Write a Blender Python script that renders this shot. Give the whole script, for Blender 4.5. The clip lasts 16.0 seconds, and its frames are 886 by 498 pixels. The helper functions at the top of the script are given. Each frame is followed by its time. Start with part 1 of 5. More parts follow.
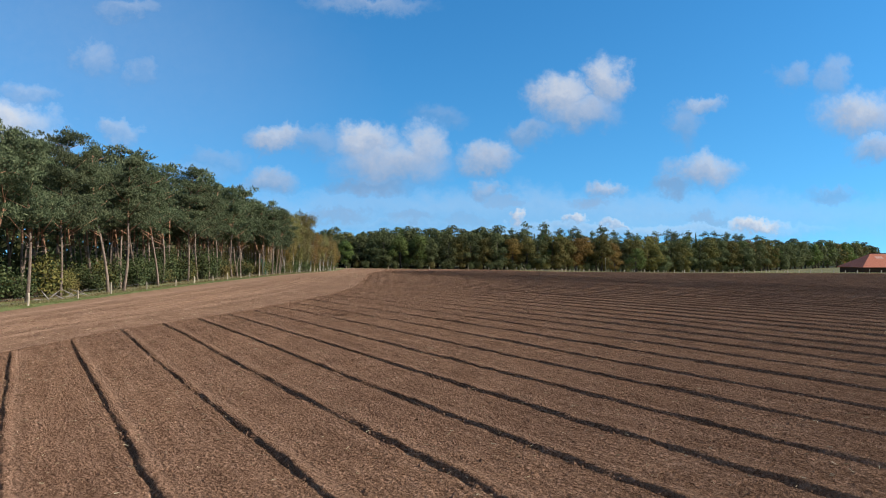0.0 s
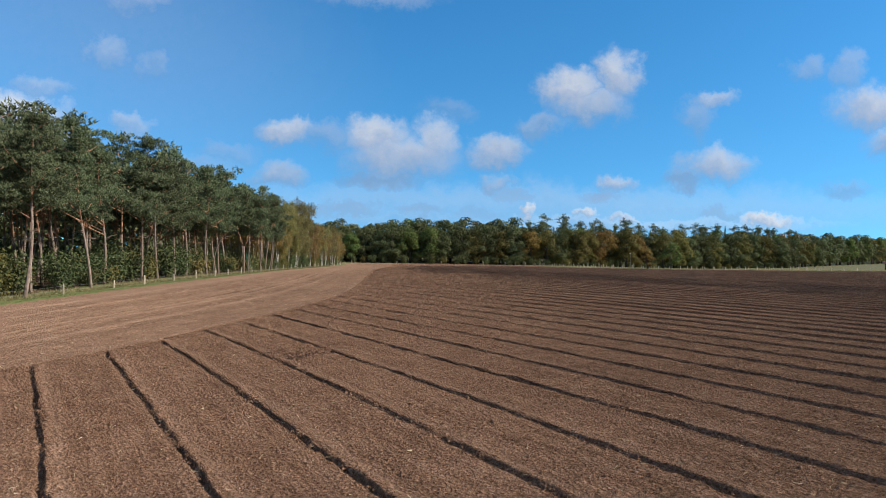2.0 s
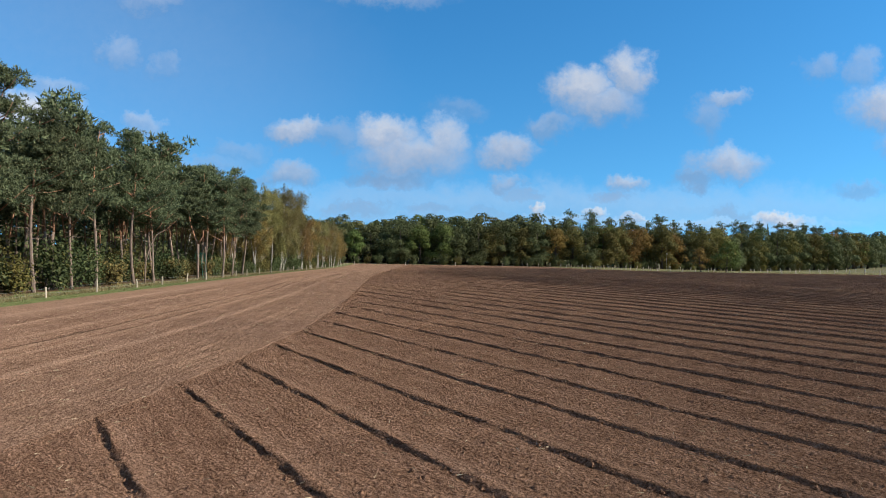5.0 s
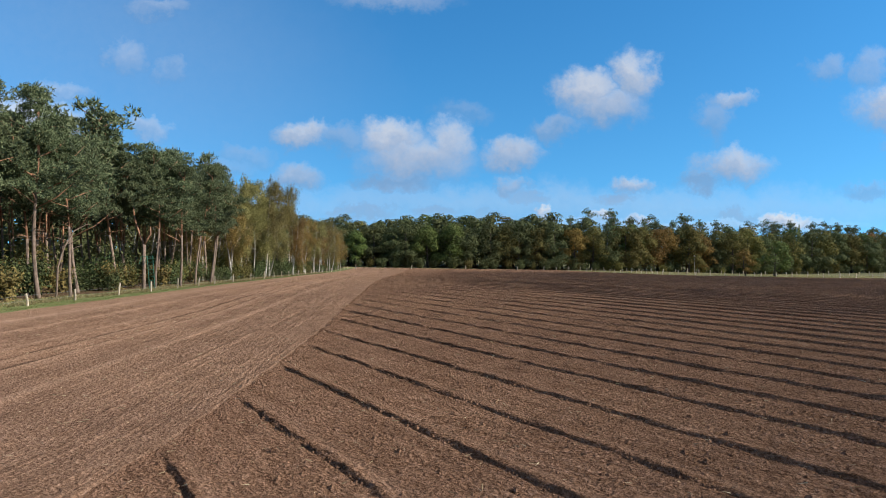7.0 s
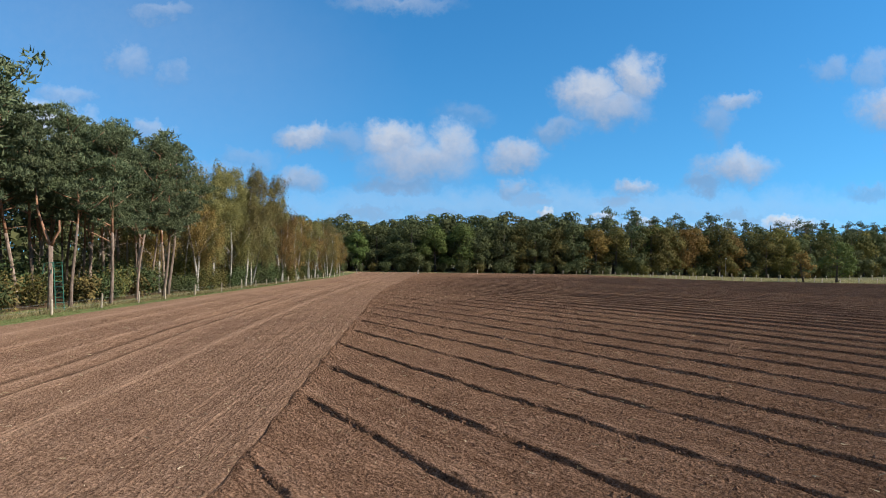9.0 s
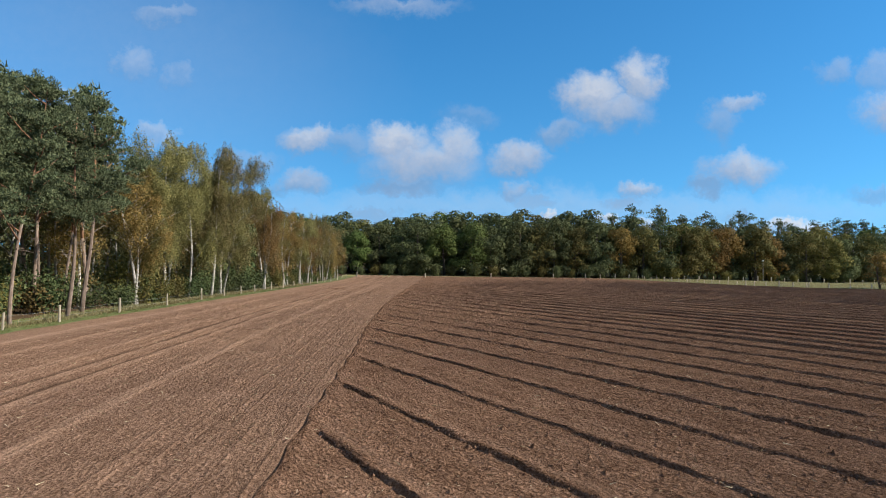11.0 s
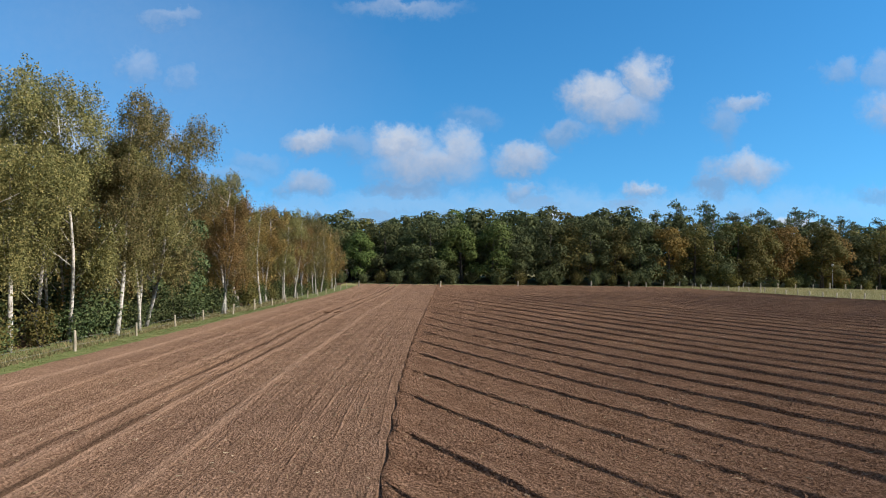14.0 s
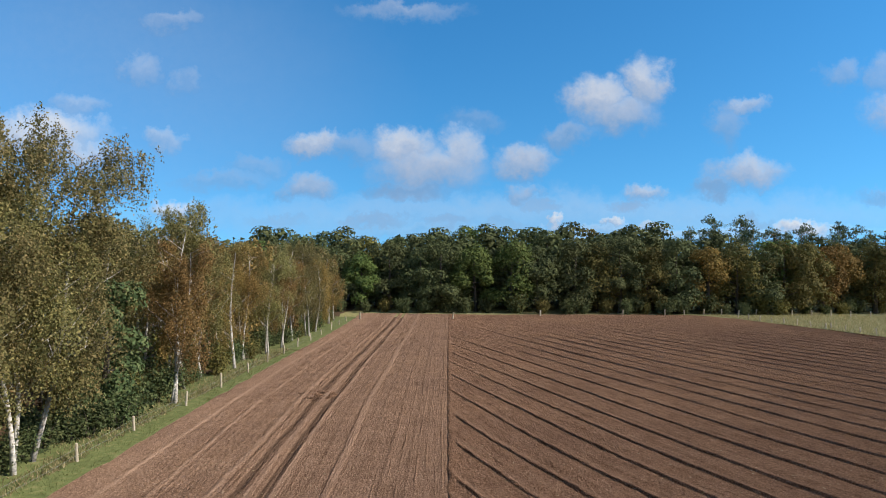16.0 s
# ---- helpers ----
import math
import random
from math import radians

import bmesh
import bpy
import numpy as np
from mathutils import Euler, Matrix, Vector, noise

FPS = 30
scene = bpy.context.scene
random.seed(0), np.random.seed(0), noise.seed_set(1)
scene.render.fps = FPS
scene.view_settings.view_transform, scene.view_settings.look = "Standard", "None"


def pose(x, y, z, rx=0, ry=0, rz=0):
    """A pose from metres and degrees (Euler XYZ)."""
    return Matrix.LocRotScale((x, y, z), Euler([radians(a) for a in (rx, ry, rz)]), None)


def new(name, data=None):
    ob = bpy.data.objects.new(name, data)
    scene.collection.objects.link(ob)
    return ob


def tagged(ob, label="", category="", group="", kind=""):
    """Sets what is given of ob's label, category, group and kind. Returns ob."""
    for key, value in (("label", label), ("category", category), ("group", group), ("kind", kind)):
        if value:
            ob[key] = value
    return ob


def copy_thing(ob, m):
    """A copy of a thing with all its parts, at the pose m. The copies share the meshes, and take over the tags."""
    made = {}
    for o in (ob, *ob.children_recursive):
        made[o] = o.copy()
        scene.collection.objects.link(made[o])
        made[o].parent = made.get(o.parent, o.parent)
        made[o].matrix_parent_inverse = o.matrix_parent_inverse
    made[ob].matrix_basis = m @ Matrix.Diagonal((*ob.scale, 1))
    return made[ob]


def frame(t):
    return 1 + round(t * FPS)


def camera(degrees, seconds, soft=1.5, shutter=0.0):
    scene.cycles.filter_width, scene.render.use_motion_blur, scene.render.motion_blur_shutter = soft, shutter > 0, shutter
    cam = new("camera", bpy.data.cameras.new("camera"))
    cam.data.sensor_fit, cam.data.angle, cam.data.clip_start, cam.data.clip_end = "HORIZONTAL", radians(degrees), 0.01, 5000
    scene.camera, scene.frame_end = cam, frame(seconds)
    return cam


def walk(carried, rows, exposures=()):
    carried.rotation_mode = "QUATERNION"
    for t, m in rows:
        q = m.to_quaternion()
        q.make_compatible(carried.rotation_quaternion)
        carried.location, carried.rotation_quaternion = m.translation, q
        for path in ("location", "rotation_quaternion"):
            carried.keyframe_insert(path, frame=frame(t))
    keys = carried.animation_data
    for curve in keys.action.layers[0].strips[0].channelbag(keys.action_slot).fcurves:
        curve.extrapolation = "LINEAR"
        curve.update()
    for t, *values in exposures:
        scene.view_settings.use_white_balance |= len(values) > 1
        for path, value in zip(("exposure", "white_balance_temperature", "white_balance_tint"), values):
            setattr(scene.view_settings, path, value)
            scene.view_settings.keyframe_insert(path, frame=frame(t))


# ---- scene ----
cam = camera(70.0, 16.0, soft=1.0)

PATH = [
    (0.0, pose(0.795, -14.722, 4.500, 90.511, 0.136, -0.660)),
    (0.5, pose(0.499, -9.847, 4.507, 90.324, 0.050, -0.441)),
    (1.0, pose(0.252, -4.950, 4.495, 90.157, -0.027, -0.238)),
    (1.5, pose(0.000, 0.000, 4.498, 90.029, -0.095, -0.001)),
    (2.0, pose(-0.281, 4.931, 4.523, 89.950, -0.128, 0.216)),
    (2.5, pose(-0.633, 9.766, 4.573, 89.901, -0.168, 0.378)),
    (3.0, pose(-1.079, 14.443, 4.592, 89.866, -0.207, 0.532)),
    (3.5, pose(-1.393, 19.140, 4.604, 89.843, -0.234, 0.683)),
    (4.0, pose(-1.662, 23.788, 4.568, 89.837, -0.256, 0.836)),
    (6.5, pose(-3.231, 46.693, 4.290, 90.087, -0.096, 1.413)),
    (7.0, pose(-3.775, 51.246, 4.254, 90.143, -0.067, 1.554)),
    (7.5, pose(-4.391, 55.798, 4.280, 90.190, -0.031, 1.615)),
    (8.0, pose(-5.004, 60.357, 4.321, 90.243, 0.009, 1.676)),
    (8.5, pose(-5.627, 64.881, 4.324, 90.309, 0.019, 1.752)),
    (9.0, pose(-6.276, 69.399, 4.304, 90.368, 0.039, 1.801)),
    (11.5, pose(-9.208, 92.261, 4.143, 90.574, -0.007, 2.177)),
    (12.0, pose(-9.869, 96.725, 4.092, 90.607, 0.036, 2.261)),
    (12.5, pose(-10.528, 101.093, 4.066, 90.637, 0.097, 2.328)),
    (13.0, pose(-11.229, 105.386, 4.068, 90.643, 0.114, 2.365)),
    (13.5, pose(-11.909, 109.639, 4.243, 90.632, 0.093, 2.423)),
    (14.0, pose(-12.601, 113.857, 4.921, 90.672, 0.162, 2.474)),
    (14.5, pose(-13.286, 118.042, 5.957, 90.754, 0.196, 2.537)),
    (15.0, pose(-13.982, 122.153, 7.131, 90.777, 0.200, 2.559)),
    (15.5, pose(-14.702, 126.210, 8.350, 90.829, 0.219, 2.602)),
    (16.0, pose(-15.357, 130.251, 9.553, 90.906, 0.233, 2.651)),
]
walk(cam, PATH)

# ---------------------------------------------------------------- light
SUN_EL, SUN_AZ = 31.0, 10.0            # degrees; azimuth measured from +x towards -y
sun_dir = Vector((math.cos(radians(SUN_EL)) * math.cos(radians(-SUN_AZ)),
                  math.cos(radians(SUN_EL)) * math.sin(radians(-SUN_AZ)), math.sin(radians(SUN_EL))))
lamp_data = bpy.data.lights.new("sun", "SUN")
lamp_data.energy, lamp_data.angle, lamp_data.color = 5.0, radians(0.5), (1.0, 0.91, 0.8)
sun = new("sun", lamp_data)
sun.rotation_euler = sun_dir.to_track_quat("Z", "Y").to_euler()
sun.location = sun_dir * 300

world = bpy.data.worlds.new("sky")
world.use_nodes = True
scene.world = world
wn, wl = world.node_tree.nodes, world.node_tree.links
wn.clear()


def wmath(op, a, b=None, c=None):
    n = wn.new("ShaderNodeMath")
    n.operation = op
    for i, v in enumerate((a, b, c)):
        if v is None:
            continue
        if isinstance(v, (int, float)):
            n.inputs[i].default_value = v
        else:
            wl.new(v, n.inputs[i])
    return n.outputs[0]


def wvec(op, a, b):
    n = wn.new("ShaderNodeVectorMath")
    n.operation = op
    for i, v in enumerate((a, b)):
        if isinstance(v, tuple):
            n.inputs[i].default_value = v
        else:
            wl.new(v, n.inputs[i])
    return n.outputs["Value"] if op == "LENGTH" else n.outputs["Vector"]


sky = wn.new("ShaderNodeTexSky")
sky.sky_type, sky.sun_disc = "NISHITA", False
sky.sun_elevation, sky.sun_rotation = radians(SUN_EL), radians(90 + SUN_AZ)
sky.air_density, sky.dust_density, sky.ozone_density, sky.altitude = 1.0, 0.1, 3.5, 60
SKY = 0.165
# the haze of the lowest degrees is thin: the sky is looked up a little higher than the eye looks
coord = wn.new("ShaderNodeTexCoord")
raised = wvec("ADD", wvec("MULTIPLY", coord.outputs["Generated"], (1, 1, 0.92)), (0, 0, 0.16))
lift = wn.new("ShaderNodeVectorMath")
lift.operation = "NORMALIZE"
wl.new(raised, lift.inputs[0])
wl.new(lift.outputs["Vector"], sky.inputs["Vector"])
# direction of the sky in the plane coordinates (right, up) of a view towards +y turned a little to the left
turn = wn.new("ShaderNodeVectorRotate")
turn.rotation_type = "Z_AXIS"
turn.inputs["Angle"].default_value = radians(-1.68)
wl.new(coord.outputs["Generated"], turn.inputs["Vector"])
sep = wn.new("ShaderNodeSeparateXYZ")
wl.new(turn.outputs[0], sep.inputs[0])
ahead = wmath("MAXIMUM", sep.outputs[1], 0.05)
uu, vv = wmath("DIVIDE", sep.outputs[0], ahead), wmath("DIVIDE", sep.outputs[2], ahead)
flat = wn.new("ShaderNodeCombineXYZ")
wl.new(uu, flat.inputs[0]), wl.new(vv, flat.inputs[1])


def wnoise(scale, detail, rough):
    n = wn.new("ShaderNodeTexNoise")
    n.inputs["Scale"].default_value, n.inputs["Detail"].default_value, n.inputs["Roughness"].default_value = scale, detail, rough
    wl.new(flat.outputs[0], n.inputs["Vector"])
    return n


n1, n2 = wnoise(18, 6, 0.62), wnoise(60, 5, 0.68)
warp1 = wvec("MULTIPLY", wvec("SUBTRACT", n1.outputs["Color"], (0.5, 0.5, 0.5)), (0.085, 0.07, 0))
warp2 = wvec("MULTIPLY", wvec("SUBTRACT", n2.outputs["Color"], (0.5, 0.5, 0.5)), (0.03, 0.026, 0))
place = wvec("ADD", wvec("ADD", flat.outputs[0], warp1), warp2)
mask, lit = None, None


def cloud(cx, cy, rx, ry, dens=0.9, sunlit=0.7):
    """One puff: centre and half size in hundredths of the plane, density, and how far the light reaches down it."""
    global mask, lit
    rel = wvec("MULTIPLY", wvec("SUBTRACT", place, (cx / 100, (cy - 0.7) / 100, 0)), (100 / rx, 100 / ry, 0))
    fade = wn.new("ShaderNodeMapRange")
    fade.interpolation_type = "SMOOTHSTEP"
    for i, v in enumerate((1.45, 0.35, 0.0, dens)):
        fade.inputs[i + 1].default_value = v
    wl.new(wvec("LENGTH", rel, (0, 0, 0)), fade.inputs[0])
    parts = wn.new("ShaderNodeSeparateXYZ")
    wl.new(rel, parts.inputs[0])
    glow = wmath("ADD", wmath("MULTIPLY_ADD", parts.outputs[1], 0.4, sunlit - 0.2), wmath("MULTIPLY", parts.outputs[0], 0.1))
    glow = wmath("MULTIPLY", wmath("MINIMUM", wmath("MAXIMUM", glow, 0.0), 1.0), fade.outputs[0])
    mask = fade.outputs[0] if mask is None else wmath("MAXIMUM", mask, fade.outputs[0])
    lit = glow if lit is None else wmath("MAXIMUM", lit, glow)


# the two-headed cloud and its tail
cloud(22.8, 25.9, 4.4, 3.3, 0.95, 0.72)
cloud(30.4, 27.9, 3.4, 3.9, 0.95, 0.72)
cloud(25.8, 23.4, 5.6, 3.0, 0.85, 0.6)
cloud(17.3, 20.2, 4.2, 1.9, 0.6, 0.4)
# the broad one
cloud(-8.3, 18.6, 5.0, 3.0, 0.9, 0.75)
cloud(0.8, 17.0, 3.8, 3.6, 0.82, 0.7)
cloud(-4.2, 15.2, 8.4, 4.0, 0.88, 0.62)
cloud(-7.3, 11.4, 6.0, 1.9, 0.75, 0.15)
cloud(-16.2, 18.3, 4.2, 2.2, 0.45, 0.5)
cloud(3.6, 22.4, 4.4, 1.8, 0.3, 0.4)
# small ones to its left
cloud(-22.0, 19.3, 4.4, 2.2, 0.85, 0.7)
cloud(-23.4, 12.2, 4.4, 2.2, 0.75, 0.5)
cloud(-31.5, 15.6, 5.0, 2.0, 0.35, 0.5)
# right of the broad one
cloud(11.0, 15.9, 4.4, 2.6, 0.85, 0.62)
cloud(11.0, 10.9, 2.8, 1.7, 0.65, 0.5)
cloud(13.7, 8.9, 3.8, 1.2, 0.5, 0.2)
cloud(30.2, 11.3, 3.0, 1.5, 0.75, 0.7)
cloud(27.6, 8.9, 3.8, 1.4, 0.65, 0.15)
cloud(45.9, 14.2, 5.2, 2.6, 0.85, 0.68)
cloud(41.0, 11.6, 3.4, 1.8, 0.7, 0.15)
cloud(45.4, 24.6, 3.4, 1.7, 0.65, 0.7)
cloud(43.2, 21.4, 2.8, 3.2, 0.45, 0.45)
cloud(61.0, 29.0, 3.2, 2.0, 0.4, 0.6)
cloud(67.3, 29.2, 2.4, 3.2, 0.4, 0.65)
cloud(72.0, 23.2, 6.0, 3.8, 0.9, 0.72)
cloud(75.5, 17.5, 5.0, 2.4, 0.75, 0.6)
cloud(67.6, 10.2, 4.4, 1.4, 0.45, 0.2)
# thin ones high on the left
cloud(-49.8, 31.5, 4.6, 3.0, 0.4, 0.8)
cloud(-43.0, 29.0, 3.2, 2.1, 0.3, 0.75)
cloud(-60.5, 25.8, 4.8, 2.1, 0.42, 0.8)
cloud(-46.6, 19.9, 3.6, 2.0, 0.5, 0.75)
cloud(-45.3, 38.8, 5.6, 1.8, 0.36, 0.8)
cloud(-8.0, 39.8, 9.0, 1.5, 0.4, 0.7)
# the white bank behind the wood
cloud(-65.5, 20.8, 10.0, 3.8, 0.9, 0.9)
cloud(-60.0, 17.5, 7.5, 2.4, 0.75, 0.75)
cloud(-45.0, 8.4, 4.4, 1.4, 0.75, 0.9)
cloud(-37.0, 13.2, 8.0, 1.8, 0.4, 0.4)
# low bank and haze over the horizon, thin veil on the left
cloud(10.0, 6.5, 75.0, 4.2, 0.28, 0.8)
cloud(-60.0, 26.0, 42.0, 24.0, 0.13, 0.85)
cloud(-12.6, 6.6, 6.6, 1.4, 0.6, 0.25)
cloud(-1.0, 6.6, 5.6, 1.3, 0.55, 0.25)
cloud(8.0, 5.9, 6.0, 1.3, 0.45, 0.3)
cloud(16.0, 6.4, 1.2, 1.4, 0.85, 0.95)
cloud(24.9, 6.0, 2.2, 1.0, 0.8, 0.95)
cloud(32.0, 5.7, 2.6, 0.8, 0.7, 0.9)
cloud(54.2, 5.2, 5.4, 1.3, 0.9, 0.95)
cloud(46.5, 6.4, 5.0, 1.3, 0.55, 0.25)
cloud(-28.0, 7.0, 7.0, 1.4, 0.45, 0.4)
cloud(20.0, 8.2, 15.0, 1.4, 0.25, 0.5)
cloud(42.0, 7.2, 13.0, 1.3, 0.3, 0.5)
cloud(33.0, 4.4, 34.0, 1.5, 0.45, 0.8)
cloud(-5.0, 5.0, 22.0, 1.4, 0.35, 0.6)
front = wn.new("ShaderNodeMapRange")
for i, v in enumerate((0.02, 0.2, 0.0, 1.0)):
    front.inputs[i + 1].default_value = v
wl.new(sep.outputs[1], front.inputs[0])
# unseen broken cumulus added over the rest of the sky to make the fill less blue
unseen_cloud = wn.new("ShaderNodeTexNoise")
unseen_cloud.inputs["Scale"].default_value, unseen_cloud.inputs["Detail"].default_value, unseen_cloud.inputs["Roughness"].default_value = 3.2, 6, 0.6
wl.new(coord.outputs["Generated"], unseen_cloud.inputs["Vector"])
cover = wn.new("ShaderNodeMapRange")
cover.interpolation_type = "SMOOTHSTEP"
for i, v in enumerate((0.42, 0.56, 0.0, 0.95)):
    cover.inputs[i + 1].default_value = v
wl.new(unseen_cloud.outputs["Fac"], cover.inputs[0])
view_fade = wn.new("ShaderNodeMapRange")
for i, v in enumerate((0.62, 0.5, 0.0, 1.0)):
    view_fade.inputs[i + 1].default_value = v
wl.new(sep.outputs[1], view_fade.inputs[0])
rest = wmath("MULTIPLY", cover.outputs[0], view_fade.outputs[0])
thick = wmath("MULTIPLY_ADD", wmath("SUBTRACT", n2.outputs["Fac"], 0.5), 0.55, 1.0)
mask_all = wmath("MINIMUM", wmath("MAXIMUM", wmath("MULTIPLY", wmath("MULTIPLY", mask, thick), front.outputs[0]), rest), 0.97)
light_share = wmath("MAXIMUM", wmath("MINIMUM", wmath("DIVIDE", lit, wmath("MAXIMUM", mask, 0.01)), 1.0), wmath("MULTIPLY", rest, 0.5))
tone = wn.new("ShaderNodeValToRGB")
tone.color_ramp.elements.new(0.6)
for e, (at_, c) in zip(tone.color_ramp.elements, ((0.05, (0.19, 0.31, 0.5)), (0.55, (0.37, 0.44, 0.57)), (0.95, (0.62, 0.65, 0.7)))):
    e.position, e.color = at_, (*c, 1)
wl.new(light_share, tone.inputs[0])
# these added clouds are grey, which neutralises the blue light from above and behind
grey = wn.new("ShaderNodeMix")
grey.data_type = "RGBA"
grey.inputs["B"].default_value = (0.29, 0.28, 0.27, 1)
wl.new(rest, grey.inputs["Factor"]), wl.new(tone.outputs[0], grey.inputs["A"])
bg_sky, bg_cloud = wn.new("ShaderNodeBackground"), wn.new("ShaderNodeBackground")
bg_sky.inputs["Strength"].default_value, bg_cloud.inputs["Strength"].default_value = SKY, 1.0
deep = wn.new("ShaderNodeHueSaturation")
deep.inputs["Saturation"].default_value, deep.inputs["Value"].default_value = 1.25, 1.0
wl.new(sky.outputs[0], deep.inputs["Color"]), wl.new(wvec("MULTIPLY", deep.outputs[0], (0.7, 1.0, 0.99)), bg_sky.inputs["Color"]), wl.new(grey.outputs["Result"], bg_cloud.inputs["Color"])
both = wn.new("ShaderNodeMixShader")
wl.new(mask_all, both.inputs[0]), wl.new(bg_sky.outputs[0], both.inputs[1]), wl.new(bg_cloud.outputs[0], both.inputs[2])
wout = wn.new("ShaderNodeOutputWorld")
wl.new(both.outputs[0], wout.inputs["Surface"])
scene.view_settings.exposure = 0.25


# ---------------------------------------------------------------- materials
def material(name):
    m = bpy.data.materials.new(name)
    m.use_nodes = True
    m.node_tree.nodes.clear()
    return m, m.node_tree.nodes, m.node_tree.links


def ramp(nodes, stops):
    r = nodes.new("ShaderNodeValToRGB")
    while len(r.color_ramp.elements) < len(stops):
        r.color_ramp.elements.new(0.5)
    for e, (p, c) in zip(r.color_ramp.elements, stops):
        e.position, e.color = p, (*c, 1)
    return r


def tex(nodes, links, vec, scale, detail=3, rough=0.6, stretch=None):
    n = nodes.new("ShaderNodeTexNoise")
    n.inputs["Scale"].default_value, n.inputs["Detail"].default_value, n.inputs["Roughness"].default_value = scale, detail, rough
    if stretch:
        first = nodes.new("ShaderNodeMapping")
        first.inputs["Rotation"].default_value = (0, 0, stretch[0])
        links.new(vec, first.inputs["Vector"])
        mp = nodes.new("ShaderNodeMapping")
        mp.inputs["Scale"].default_value = stretch[1]
        links.new(first.outputs[0], mp.inputs["Vector"])
        vec = mp.outputs[0]
    links.new(vec, n.inputs["Vector"])
    return n


def mixc(nodes, links, fac, a, b, mode="MIX"):
    n = nodes.new("ShaderNodeMix")
    n.data_type, n.blend_type = "RGBA", mode
    for sock, v in (("Factor", fac), ("A", a), ("B", b)):
        if isinstance(v, (int, float)):
            n.inputs[sock].default_value = v
        elif isinstance(v, tuple):
            n.inputs[sock].default_value = (*v, 1)
        else:
            links.new(v, n.inputs[sock])
    return n.outputs["Result"]


def finish(nodes, links, colour, rough=0.9, height=None, strength=0.5, distance=0.03, spec=0.3):
    b, o = nodes.new("ShaderNodeBsdfPrincipled"), nodes.new("ShaderNodeOutputMaterial")
    if isinstance(colour, tuple):
        b.inputs["Base Color"].default_value = (*colour, 1)
    else:
        links.new(colour, b.inputs["Base Color"])
    b.inputs["Roughness"].default_value = rough
    b.inputs["Specular IOR Level"].default_value = spec
    b.inputs["Diffuse Roughness"].default_value = 1.0 if rough > 0.9 else 0.3
    if height is not None:
        bump = nodes.new("ShaderNodeBump")
        bump.inputs["Strength"].default_value, bump.inputs["Distance"].default_value = strength, distance
        links.new(height, bump.inputs["Height"])
        links.new(bump.outputs[0], b.inputs["Normal"])
    links.new(b.outputs[0], o.inputs["Surface"])
    return b


